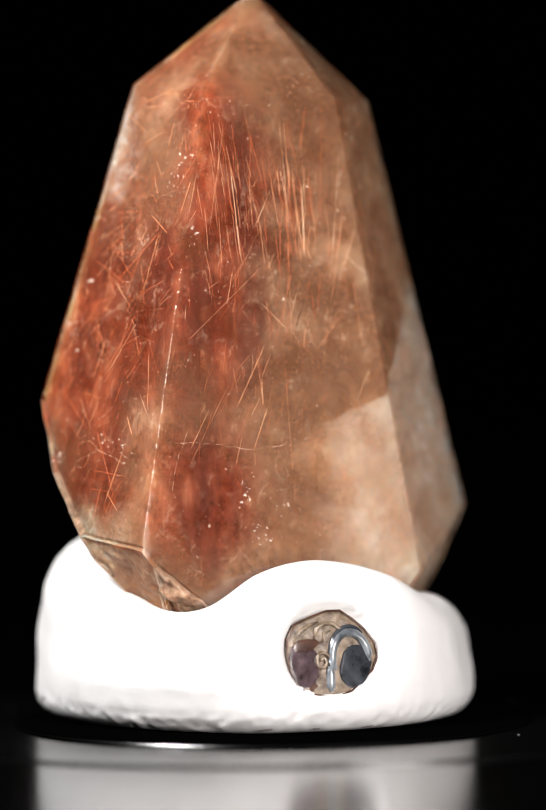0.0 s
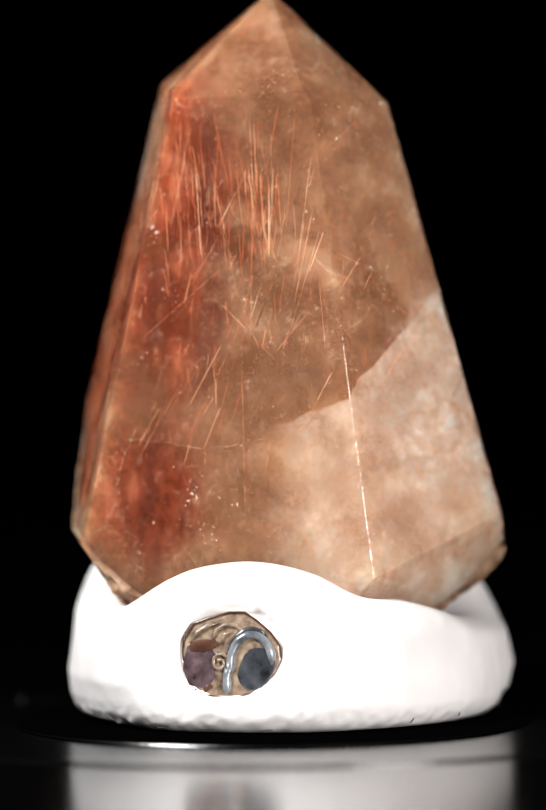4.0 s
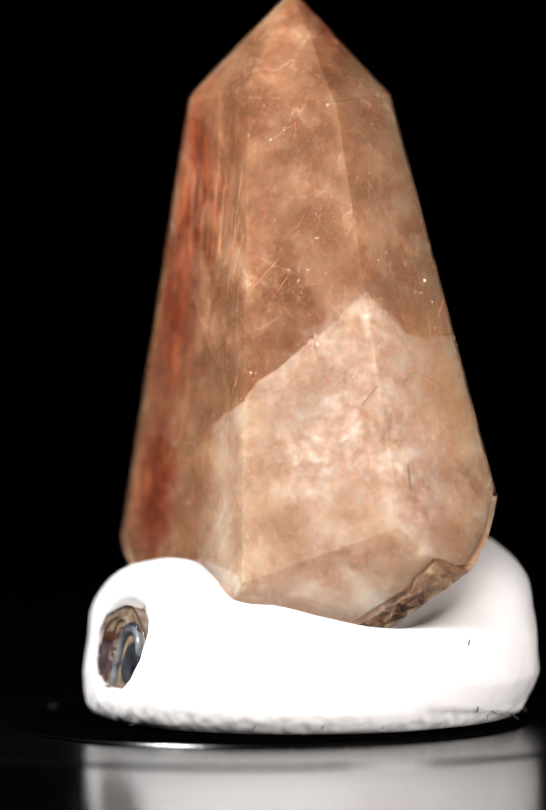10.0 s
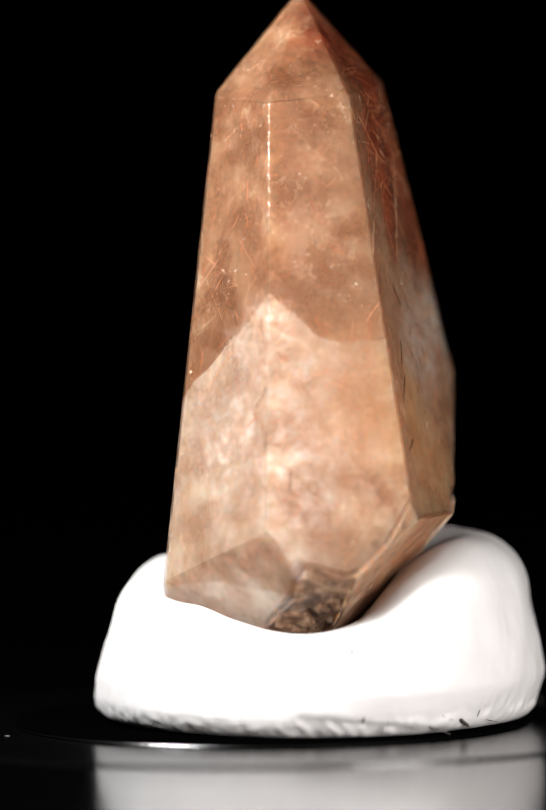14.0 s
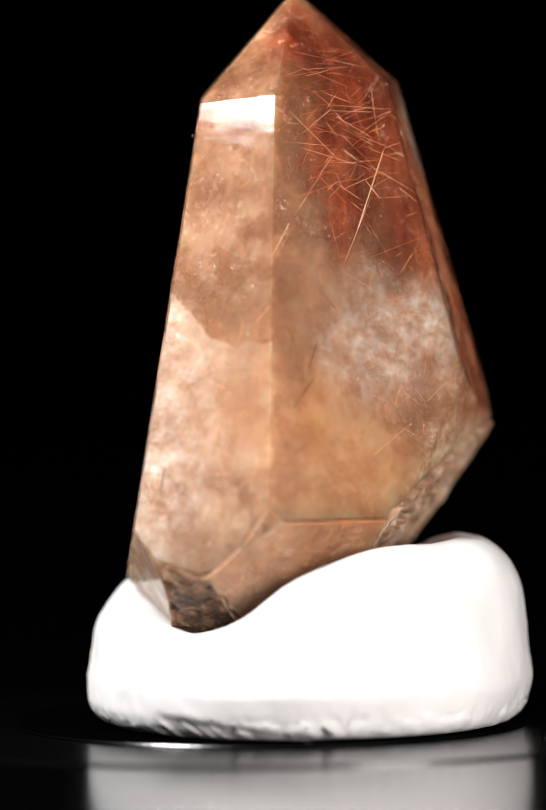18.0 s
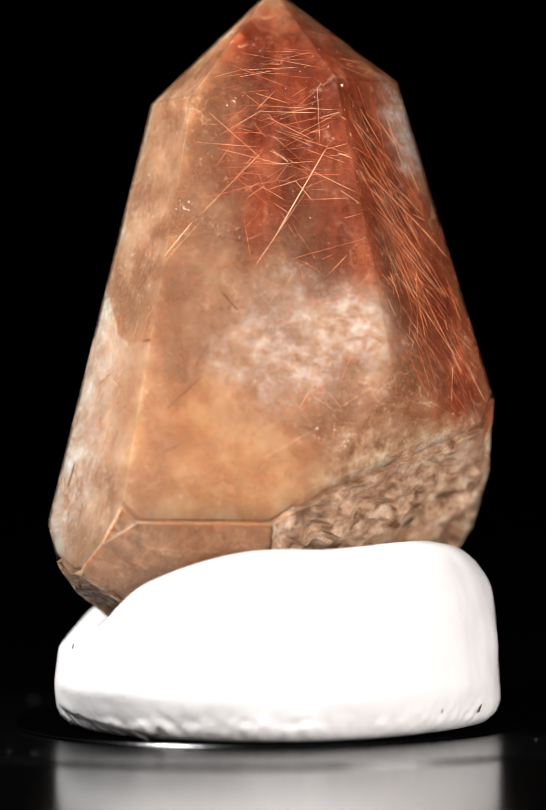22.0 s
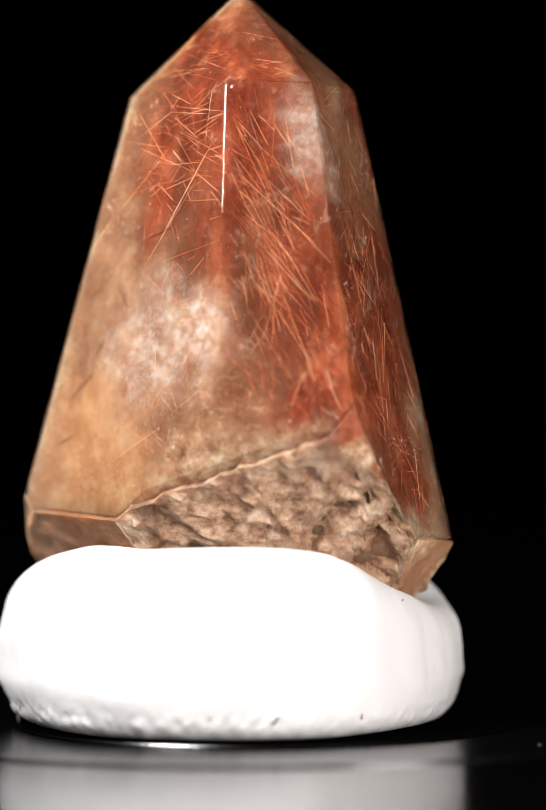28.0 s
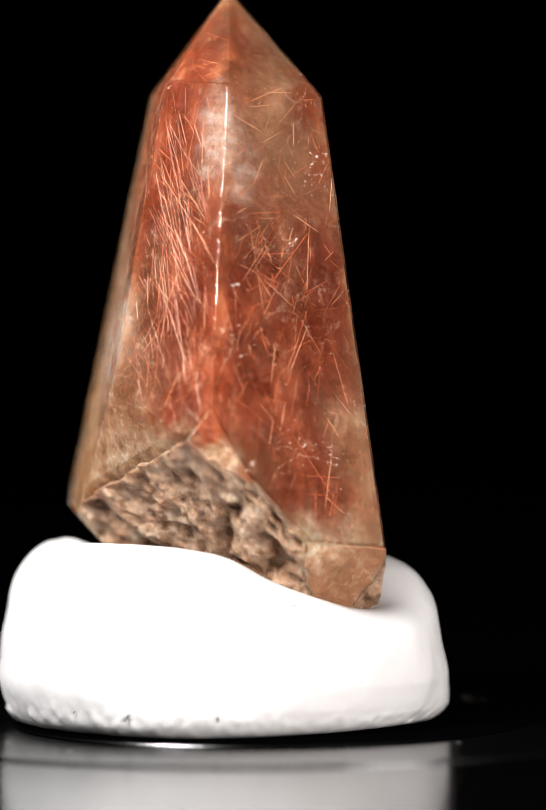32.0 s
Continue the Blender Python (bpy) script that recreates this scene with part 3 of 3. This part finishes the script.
def rough_face(bm, no, rough, seed, planes):
    """Breaks a cut face up: fine triangles, pushed in and out, with an uneven rim that laps onto the faces beside it."""
    bmesh.ops.triangulate(bm, faces=bm.faces[:])
    for _ in range(5):
        long = [e for e in bm.edges if e.calc_length() > 9]
        if not long:
            break
        bmesh.ops.subdivide_edges(bm, edges=long, cuts=1, use_grid_fill=False)
        bmesh.ops.triangulate(bm, faces=[f for f in bm.faces if len(f.verts) > 3])
    mid = sum((v.co for v in bm.verts), Vector()) / len(bm.verts)
    for v in bm.verts:
        p = v.co + Vector((seed * 31, 0, 0))
        if v.is_boundary:
            out = v.co - mid
            out = (out - no * out.dot(no)).normalized()
            if rough == 1:
                v.co += no * (noise.noise(p / 30) * 1.5 - 1.5)
                continue
            v.co += out * (3 + 20 * max(0.0, noise.noise(p / 38) + 0.25) + 6 * noise.noise(p / 12)) + no * (noise.noise(p / 30) * 4 - 1)
            for _ in range(3):
                for co, beside, _rough in planes:
                    over = (v.co - co).dot(beside) - 0.7
                    if over > 0:
                        v.co -= beside * over
            continue
        rim = min(1.0, max(0.2, (0.3 - (v.co.z + 60 + 50 * noise.noise(v.co / 60)) / 110))) if rough == 2 else 1.0
        size, drop, fine = {1: (6, 4, 1.0), 2: (20, 4, 1.6), 3: (18, 4, 2)}[rough]
        along = p.dot(Vector((0, 0, 1)).cross(no).normalized())  # slanting layers
        q = Vector((p.x / 60, p.y / 60, (p.z + 0.55 * along) / 22))
        h = (0.3 * noise.turbulence(q, 5, False) + 0.75 * noise.turbulence(p / 46, 6, False)) * size - drop + noise.noise(p / 13) * fine
        h -= (6 if rough == 1 else 42) * max(0.0, noise.noise(p / 52 + Vector((0, 7, 0))) - 0.16)
        v.co += no * h * rim
    # a skirt closes the gap between the broken face and the body
    edge = [e for e in bm.edges if e.is_boundary]
    made = bmesh.ops.extrude_edge_only(bm, edges=edge)["geom"]
    for v in made:
        if isinstance(v, bmesh.types.BMVert):
            back = mid - v.co
            v.co += (back - no * back.dot(no)).normalized() * 5 - no * 22


def build_crystal():
    planes = crystal_planes()
    faces = crystal_faces()
    bm = crystal_solid()
    cuts = [(f.normal.copy(), [v.co.copy() for v in f.verts], f.material_index) for f in bm.faces if f.material_index in (1, 2, 3)]
    bm.free()
    bm = crystal_solid()
    skin_open = [f for f in bm.faces if f.material_index >= 1]
    bmesh.ops.delete(bm, geom=skin_open, context="FACES_ONLY")
    bmesh.ops.bevel(bm, geom=[e for e in bm.edges if len(e.link_faces) == 2 and e.calc_length() > 90], offset=3.2, segments=5, profile=0.5, affect="EDGES", clamp_overlap=False)
    for f in bm.faces:
        f.material_index = 0
    body = part("quartz_point", to_metres(bm), POLISH)
    set_polish(body.data)
    tagged(body, "polished rusty rutilated quartz point with a broken foot in white putty", "crystal")
    part("cloudy_heart", to_metres(crystal_solid(4.5)), HEART, body, "cloudy tan and rust-red quartz")
    part("veil", to_metres(crystal_solid(1.5)), VEIL, body, "thin clouds of tan and red inclusions")
    for n, (no, pts, rough) in enumerate(cuts):
        bm = bmesh.new()
        bm.faces.new([bm.verts.new(p) for p in pts])
        rough_face(bm, no, rough, n, planes)
        bmesh.ops.recalc_face_normals(bm, faces=bm.faces[:])
        if sum((f.normal.dot(no) for f in bm.faces)) < 0:
            bmesh.ops.reverse_faces(bm, faces=bm.faces[:])
        part("broken_face", to_metres(bm), FROSTED if rough == 1 else SHADED_MATRIX if rough == 3 and no.y > 0 and no.x > 0 else MATRIX, body, "rough cream and brown broken face" if rough > 1 else "frosted broken face")
    rnd = random.Random(5)
    for face, x, y, z, angle, length in LONG_NEEDLES + LONG_NEEDLES_2 + LONG_NEEDLES_3 + LONG_NEEDLES_4 + LONG_NEEDLES_5:
        bm = bmesh.new()
        ends = shortened(*in_face(faces[face], Vector((x, y, z)), angle, length, rnd.uniform(1.8, 3.0)), planes)
        add_needle(bm, *ends, rnd.uniform(0.35, 0.85))
        part("needle", bm, NEEDLE if rnd.random() < 0.6 else RED_GOLD, body)
    for face, x, y, z, angle, length in DARK_NEEDLES:
        bm = bmesh.new()
        a, b = in_face(faces[face], Vector((x, y, z)), angle, length, 2.5)
        add_needle(bm, a, b, rnd.uniform(0.9, 1.5))
        part("needle", bm, DARK_NEEDLE, body, "dark brown needle")
    for face, line in STRANDS:
        co, no = faces[face]
        bm = bmesh.new()
        # the point of the face over each x and z, pushed just under the skin
        pts = [Vector((x, (co.dot(no) - 2 - no.x * x - no.z * z) / no.y, z)) for x, z in line]
        for a, b in zip(pts, pts[1:]):
            last = a
            for k in range(1, 7):
                q = a.lerp(b, k / 6)
                q += Vector((noise.noise(q / 9), 0, noise.noise(q / 7 + Vector((9, 0, 0))))) * 5
                q -= no * ((q - co).dot(no) + 2)
                add_needle(bm, last, q, rnd.uniform(0.2, 1.0))
                last = q
        part("healed_crack", bm, PALE_SEAM, body, "pale healed crack")
    for face, x, y, z, spread, angle, fan, length, count in SHEAVES + SHEAVES_2:
        bms = [bmesh.new(), bmesh.new()]
        co, no = faces[face]
        up = (Vector((0, 0, 1)) - no * no.z).normalized()
        side = up.cross(no)
        for _ in range(int(count * 1.7)):
            p = Vector((x, y, z)) + side * rnd.gauss(0, spread * 0.55) + up * rnd.gauss(0, spread * 0.95)
            a, b = in_face(faces[face], p, rnd.gauss(angle, fan), length * min(2.2, rnd.lognormvariate(-0.35, 0.55)), rnd.uniform(0.9, 3.0))
            if inside(a, planes, 0.8) and inside(b, planes, 0.8):
                add_needle(bms[0 if rnd.random() < 0.45 else 1], a, b, rnd.uniform(0.25, 0.6))
        for bm, mat, label in ((bms[0], RED_GOLD, "sheaf of copper needles"), (bms[1], RED_NEEDLE, "sheaf of red needles")):
            tagged(part("needle_sheaf", bm, mat, body, label), kind="stuff")
    # bright flecks: small flat shards under all faces, thicker in the red parts
    bm = bmesh.new()
    count = 0
    while count < 9000:
        face = rnd.choice(faces[:6] * 4 + faces[6:])
        co, no = face
        p = Vector((rnd.uniform(-480, 380), rnd.uniform(-260, 430), rnd.uniform(-330, 780)))
        p -= no * ((p - co).dot(no) + rnd.uniform(0.9, 2.6))
        if not inside(p, planes, 0.7):
            continue
        count += 1
        if noise.noise(p / 90) + rnd.uniform(-0.35, 0.35) < 0.0:
            continue
        r = min(3.0, 0.5 + rnd.expovariate(1.5))
        q = [p + Vector((rnd.gauss(0, r), rnd.gauss(0, r), rnd.gauss(0, r))) * 0.8 for _ in range(4)]
        if not all(inside(v, planes, 0.6) for v in q):
            continue
        vs = [bm.verts.new(to_m(v)) for v in q]
        for tri in ((0, 1, 2), (0, 3, 1), (1, 3, 2), (2, 3, 0)):
            bm.faces.new([vs[t] for t in tri])
    tagged(part("flecks", bm, FLECK, body, "tiny bright flecks"), kind="stuff")
    # clusters of pale shards, the glints of inner cracks put into their colour: face, x, y, z, width, height, how many
    for face, x, y, z, wide, high, many in GLINTS:
        co, no = faces[face]
        up = (Vector((0, 0, 1)) - no * no.z).normalized()
        side = up.cross(no)
        bm = bmesh.new()
        for _ in range(many):
            p = Vector((x, y, z)) + side * rnd.gauss(0, wide * 0.5) + up * rnd.gauss(0, high * 0.5)
            p -= no * ((p - co).dot(no) + 1.6)
            r = min(3.0, 0.6 + rnd.expovariate(1.1))
            q = [p + side * rnd.gauss(0, r) + up * rnd.gauss(0, r) - no * rnd.uniform(-0.6, 1.4) for _ in range(4)]
            if not all(inside(v, planes, 0.6) for v in q):
                continue
            vs = [bm.verts.new(to_m(v)) for v in q]
            for tri in ((0, 1, 2), (0, 3, 1), (1, 3, 2), (2, 3, 0)):
                bm.faces.new([vs[t] for t in tri])
        tagged(part("glint_cluster", bm, GLINT, body, "pale shards painted as glints of an inner crack"), kind="stuff")
    return body


# ---------------------------------------------------------------- putty ring
PUTTY_C = (-33, 94)
# distance from the middle at 15 degree steps, at falling heights
PUTTY_LEVELS = [
    (-386, [398, 372, 380, 415, 440, 428, 408, 400, 398, 410, 408, 408, 412, 412, 402, 408, 424, 442, 430, 400, 392, 412, 414, 406]),
    (-446, [415, 420, 434, 443, 458, 435, 422, 415, 415, 416, 414, 415, 422, 415, 409, 415, 428, 446, 439, 421, 420, 427, 425, 414]),
    (-516, [426, 432, 445, 456, 460, 438, 426, 424, 427, 422, 421, 424, 425, 419, 417, 424, 436, 452, 452, 438, 440, 445, 436, 426]),
    (-566, [428, 429, 435, 436, 433, 417, 408, 412, 414, 411, 411, 418, 426, 419, 414, 416, 423, 435, 451, 447, 447, 444, 436, 430])]
PUTTY_TOP = [-388, -408, -410, -380, -312, -275, -256, -252, -254, -250, -248, -249, -255, -272, -316, -350, -376, -370, -310, -290, -292, -312, -356, -366]


def round_table(values, a):
    """Smooth value of a table that goes once round, at the angle a."""
    n = len(values)
    x = (a / (2 * math.pi) * n) % n
    k = int(x)
    f = x - k
    p = [values[(k + d) % n] for d in (-1, 0, 1, 2)]
    return p[1] + 0.5 * f * (p[2] - p[0] + f * (2 * p[0] - 5 * p[1] + 4 * p[2] - p[3] + f * (3 * (p[1] - p[2]) + p[3] - p[0])))


def putty_radius(z, a):
    hs = [lv[0] for lv in PUTTY_LEVELS]
    rs = [round_table(lv[1], a) for lv in PUTTY_LEVELS]
    if z >= hs[0]:
        return rs[0] - 0.12 * (z - hs[0])
    return float(np.interp(z, hs[::-1], rs[::-1]))


def putty_surface(a, z):
    """A point of the putty's flank, at an angle round its middle and a height."""
    low, top = -606, round_table(PUTTY_TOP, a)
    r = putty_radius(z, a)
    soft = 55 + 0.32 * (top - low - 218)  # how wide the crest is rounded
    c = min(max((z - (top - 1.1 * soft)) / (1.1 * soft), 0), 1)
    r -= soft * (1 - math.sqrt(1 - c * c))
    f = min(max((low + 50 - z) / 50, 0), 1)
    r -= 52 * (1 - math.sqrt(1 - f * f * 0.999))
    return Vector((PUTTY_C[0] + r * math.cos(a), PUTTY_C[1] + r * math.sin(a), z)), r


def build_putty():
    bm = bmesh.new()
    steps, low = 420, -606
    shares = [0.0, 0.012, 0.03, 0.05, 0.07, 0.09, 0.11, 0.13, 0.15, 0.175, 0.2, 0.24, 0.28, 0.32, 0.36, 0.4, 0.44, 0.48, 0.52, 0.56, 0.6, 0.64, 0.68, 0.72, 0.76, 0.8, 0.84, 0.87, 0.9, 0.93, 0.96, 0.98, 1.0]
    rings = [[bm.verts.new(at(*PUTTY_C, low))]]
    for s in shares:
        ring = []
        for k in range(steps):
            a = 2 * math.pi * k / steps
            top = round_table(PUTTY_TOP, a)
            p, r = putty_surface(a, low + s * (top - low))
            n = noise.noise(p / 70) * 3 + noise.noise(p / 25) * 1.0
            if 0.0 < s < 0.2:  # the torn lower rim
                n += (noise.turbulence(p / 18, 4, False) - 0.5) * 4.5 * min(1, (0.2 - s) * 10)
                p.z += 1.5 * noise.noise(p / 9)
            # a slanting fold low on one side: the part under it is set back
            turn = math.degrees(a)
            if 22 < turn < 86:
                fold = -552 - (turn - 22) * 0.85
                n -= 10 * min(max((fold - p.z) / 9, 0), 1) * min(1, (turn - 22) / 8, (86 - turn) / 8)
            if 12 < turn < 82 and s < 0.26:
                n += 5.0 * noise.noise(Vector((turn * 0.55 + (p.z + 560) * 0.07, 0, 3))) * min(1, (0.26 - s) * 9, (turn - 12) / 8, (82 - turn) / 8)
            # the hollow pressed in for the fossil
            e = math.hypot((a - radians(290.5)) * r / 99, (p.z + 454) / 84)
            n -= 24 * min(max((1.1 - e) / 0.14, 0), 1)
            p += Vector((math.cos(a), math.sin(a), 0)) * n
            ring.append(bm.verts.new(at(*p)))
        rings.append(ring)
    for share, drop in ((0.93, 3), (0.82, 16), (0.6, 50), (0.3, 90)):  # the hollow that holds the stone
        ring = []
        for k in range(steps):
            a = 2 * math.pi * k / steps
            top = round_table(PUTTY_TOP, a)
            p, r = putty_surface(a, top)
            z = max(top - drop, -440) if share > 0.5 else -430
            ring.append(bm.verts.new(at(PUTTY_C[0] + share * r * math.cos(a), PUTTY_C[1] + share * r * math.sin(a), z)))
        rings.append(ring)
    rings.append([bm.verts.new(at(*PUTTY_C, -435))])
    for a, b in zip(rings, rings[1:]):
        for k in range(steps):
            j = (k + 1) % steps
            if len(a) == 1:
                bm.faces.new((a[0], b[k], b[j]))
            elif len(b) == 1:
                bm.faces.new((a[k], b[0], a[j]))
            else:
                bm.faces.new((a[k], b[k], b[j], a[j]))
    bmesh.ops.recalc_face_normals(bm, faces=bm.faces[:])
    ob = part("putty_base", bm, PUTTY, smooth=True)
    tagged(ob, "hand-pressed lump of white putty holding the crystal upright", "putty stand")
    # nicks and creases, their shade painted as dark slivers: angle round the middle, height, length, lean from level,
    # width
    for a, z, length, lean, width in [(38, -442, 22, 70, 3), (41, -567, 16, 80, 3), (70, -582, 46, -35, 7), (212, -359, 24, 10, 2.5), (167, -564, 22, 50, 4), (131, -506, 8, 80, 2.5),
                                      (62, -594, 70, -20, 3), (46, -585, 14, 70, 2), (30, -592, 12, 60, 2), (150, -560, 8, 60, 2), (191, -566, 12, 80, 3), (55, -590, 50, -15, 1.4), (84, -590, 60, -12, 1.4), (64, -572, 34, -24, 1.2), (48, -578, 20, -30, 1.4), (76, -570, 16, 60, 1.4), (110, -594, 24, -8, 1.6), (340, -590, 14, 50, 1.6), (358, -588, 12, 60, 1.6), (14, -590, 16, 50, 1.8), (272, -596, 30, 4, 3), (285, -597, 18, 0, 2), (300, -598, 24, 6, 3)]:
        a = radians(a)
        p, _ = putty_surface(a, z)
        out = Vector((math.cos(a), math.sin(a), 0))
        side = Vector((-math.sin(a), math.cos(a), 0))
        d = side * math.cos(radians(lean)) + Vector((0, 0, 1)) * math.sin(radians(lean))
        bm = bmesh.new()
        add_needle(bm, p - d * length / 2, p + d * length / 2, width / 2)
        part("nick", bm, NICK_SHADE, ob, "dark sliver painted as the shade in a putty nick")
    return ob


# ---------------------------------------------------------------- fossil set in the putty
SHELL_TAN = simple("tan_shell", (0.055, 0.034, 0.022), (0.30, 0.22, 0.155), 800, 0.25, bump=0.3, bump_scale=900, coat=0.6)
SHELL_GREY = simple("dark_grey_chalcedony", (0.006, 0.0065, 0.008), (0.055, 0.06, 0.07), 520, 0.12, coat=0.8)
SHELL_PURPLE = simple("purple_grey_chalcedony", (0.018, 0.011, 0.012), (0.12, 0.08, 0.09), 620, 0.12, coat=0.8)
SHELL_TEAL = simple("blue_grey_chalcedony", (0.04, 0.045, 0.052), (0.25, 0.27, 0.29), 500, 0.12, coat=0.8)
SHELL_BROWN = simple("dark_brown_shell", (0.03, 0.012, 0.008), (0.09, 0.04, 0.025), 500, 0.25, coat=0.5)


def build_fossil():
    """A cut and polished ammonite slice, pressed into the flank of the putty."""
    a = radians(290.5)
    mid, r = putty_surface(a, -456)
    facing = radians(296)  # it looks a little past straight out
    out = Vector((math.cos(facing), math.sin(facing), 0.17)).normalized()
    side = Vector((-math.sin(facing), math.cos(facing), 0))
    up = out.cross(side)
    m = Matrix((side, up, out)).transposed().to_4x4()

    def place(bm, move=-16.0):
        for v in bm.verts:
            p = mid + m.to_3x3() @ v.co + out * move
            v.co = to_m(p)
        bmesh.ops.recalc_face_normals(bm, faces=bm.faces[:])
        return bm

    def slab(points, low, high, dome=0.0, inset=0.86):
        """A flat piece with a rounded upper edge, or a dome, over a closed outline."""
        bm = bmesh.new()
        n = len(points)
        c = Vector((sum(p[0] for p in points) / n, sum(p[1] for p in points) / n, 0))
        levels = [(1.0, low), (1.0, high - 2), (0.95, high)] + ([(0.8, high + dome * 0.45), (0.55, high + dome * 0.8), (0.25, high + dome)] if dome else [(inset, high + 0.6)])
        rings = [[bm.verts.new((c.x + (p[0] - c.x) * s, c.y + (p[1] - c.y) * s, z)) for p in points] for s, z in levels]
        for lo, hi in zip(rings, rings[1:]):
            for k in range(n):
                bm.faces.new((lo[k], lo[(k + 1) % n], hi[(k + 1) % n], hi[k]))
        bm.faces.new(rings[-1])
        bm.faces.new(rings[0][::-1])
        return bm

    def oval(x, y, rx, ry, turn=0, n=20, wobble=0.0, seed=0):
        pts = []
        for k in range(n):
            q = 2 * math.pi * k / n
            f = 1 + wobble * noise.noise(Vector((math.cos(q) * 1.7, math.sin(q) * 1.7, seed)))
            px, py = rx * f * math.cos(q), ry * f * math.sin(q)
            t = radians(turn)
            pts.append((x + px * math.cos(t) - py * math.sin(t), y + px * math.sin(t) + py * math.cos(t)))
        return pts

    def tube(points, r):
        """A rounded strand along a line of points of the slice."""
        bm = bmesh.new()
        rings = []
        for k, p in enumerate(points):
            a0, b0 = Vector(points[max(k - 1, 0)]), Vector(points[min(k + 1, len(points) - 1)])
            d = (b0 - a0).normalized()
            nrm = Vector((-d.y, d.x, 0))
            rr = r if 0 < k < len(points) - 1 else r * 0.35
            rings.append([bm.verts.new(Vector(p) + nrm * rr * math.cos(q) + Vector((0, 0, rr * math.sin(q)))) for q in (2 * math.pi * i / 8 for i in range(8))])
        for lo, hi in zip(rings, rings[1:]):
            for k in range(8):
                bm.faces.new((lo[k], lo[(k + 1) % 8], hi[(k + 1) % 8], hi[k]))
        bm.faces.new(rings[0][::-1])
        bm.faces.new(rings[-1])
        return bm

    # the outline: flat at the foot, higher at one shoulder
    rim = [(-94, 8), (-92, 32), (-74, 60), (-40, 72), (-6, 82), (24, 82), (48, 66), (74, 44), (93, 18), (97, -8), (84, -34), (60, -54), (36, -72), (10, -80), (-14, -80), (-36, -77), (-60, -72), (-78, -56), (-90, -28)]
    body = part("ammonite_slice", place(slab(rim, -30, 2)), SHELL_TAN)
    tagged(body, "polished tan ammonite slice with purple and grey chambers, in putty", "fossil")
    part("rim", place(tube([(x, y, 3) for x, y in rim + rim[:1]], 2.2)), SHELL_BROWN, body, "thin brown outer shell", smooth=True)
    part("chamber", place(slab(oval(-60, -18, 32, 44, 8, wobble=0.15, seed=2), 1, 4, 1.2)), SHELL_PURPLE, body, "purple-grey glassy chamber")
    part("chamber", place(slab(oval(-55, 18, 30, 12, 8, wobble=0.35, seed=5), 1, 5, 1)), SHELL_BROWN, body, "dark brown chamber top")
    part("chamber", place(slab(oval(48, -24, 32, 44, -24, wobble=0.12, seed=7), 3, 6, 1.2)), SHELL_GREY, body, "dark grey glassy chamber")
    arch = [(4 + 40 * math.cos(q) + 34, -14 + 54 * math.sin(q), 4) for q in (math.pi * (1.28 - k * 0.1) for k in range(14))]
    part("band", place(tube([(-8 + 0.25 * k, -72 + 9 * k, 4) for k in range(6)] + arch[2:], 9)), SHELL_TEAL, body, "blue-grey glassy band", smooth=True)
    part("band", place(tube([(x * 1.12 - 4, y * 1.12 + 6, 5) for x, y, z in arch[1:11]], 4.5)), SHELL_GREY, body, "dark outline of the band", smooth=True)
    coil = [(-22 + (17 - 0.9 * k) * math.cos(0.62 * k), -14 + (20 - 1.1 * k) * math.sin(0.62 * k), 6) for k in range(16)]
    part("coil", place(tube(coil, 3.6)), SHELL_TAN, body, "tan inner coil", smooth=True)
    part("ridge", place(tube([(-80, 24, 4), (-66, 44, 4), (-46, 56, 4), (-24, 62, 4)], 4.5)), SHELL_TAN, body, "pale shell ridge", smooth=True)
    part("ridge", place(tube([(-36, 30, 4), (-30, 48, 4), (-14, 58, 4), (6, 58, 4), (22, 46, 4), (24, 36, 4)], 5)), SHELL_TAN, body, "pale shell ridge", smooth=True)
    part("ridge", place(tube([(-18, 22, 4), (-14, 40, 4), (0, 44, 4)], 4)), SHELL_TAN, body, "pale shell ridge", smooth=True)
    part("chip", place(slab([(-54, -62), (-40, -52), (-34, -58), (-50, -72)], 1, 4)), SHELL_BROWN, body, "dark chip")
    return body


build_table()
build_backdrop()
turntable = build_turntable()
putty = build_putty()
crystal = build_crystal()
fossil = build_fossil()


# ---------------------------------------------------------------- what moves
def motions():
    """The turntable turns clockwise, seen from above, and all on it turns with it, with a slight wander."""
    turn = [(0.0, 0.9, -0.2), (3.0, -25.5, -1.5), (6.0, -51.9, -6.5), (9.0, -78.1, -6.3), (12.0, -104.4, -2.0), (14.5, -126.3, 6.0), (16.5, -144.1, 12.5), (18.5, -161.6, 11.0),
            (21.0, -183.7, 5.8), (24.0, -210.3, 0.4), (28.0, -245.6, -4.2), (30.0, -263.0, -7.2), (32.0, -280.4, -8.3)]
    rows = [(t, pose(dx * U, 0, 0, 0, 0, a)) for t, a, dx in turn]
    for thing in (putty, crystal, fossil):
        walk(thing, rows)
    walk(turntable, [(t, pose(0, 0, 0, 0, 0, a)) for t, a, dx in turn])


motions()
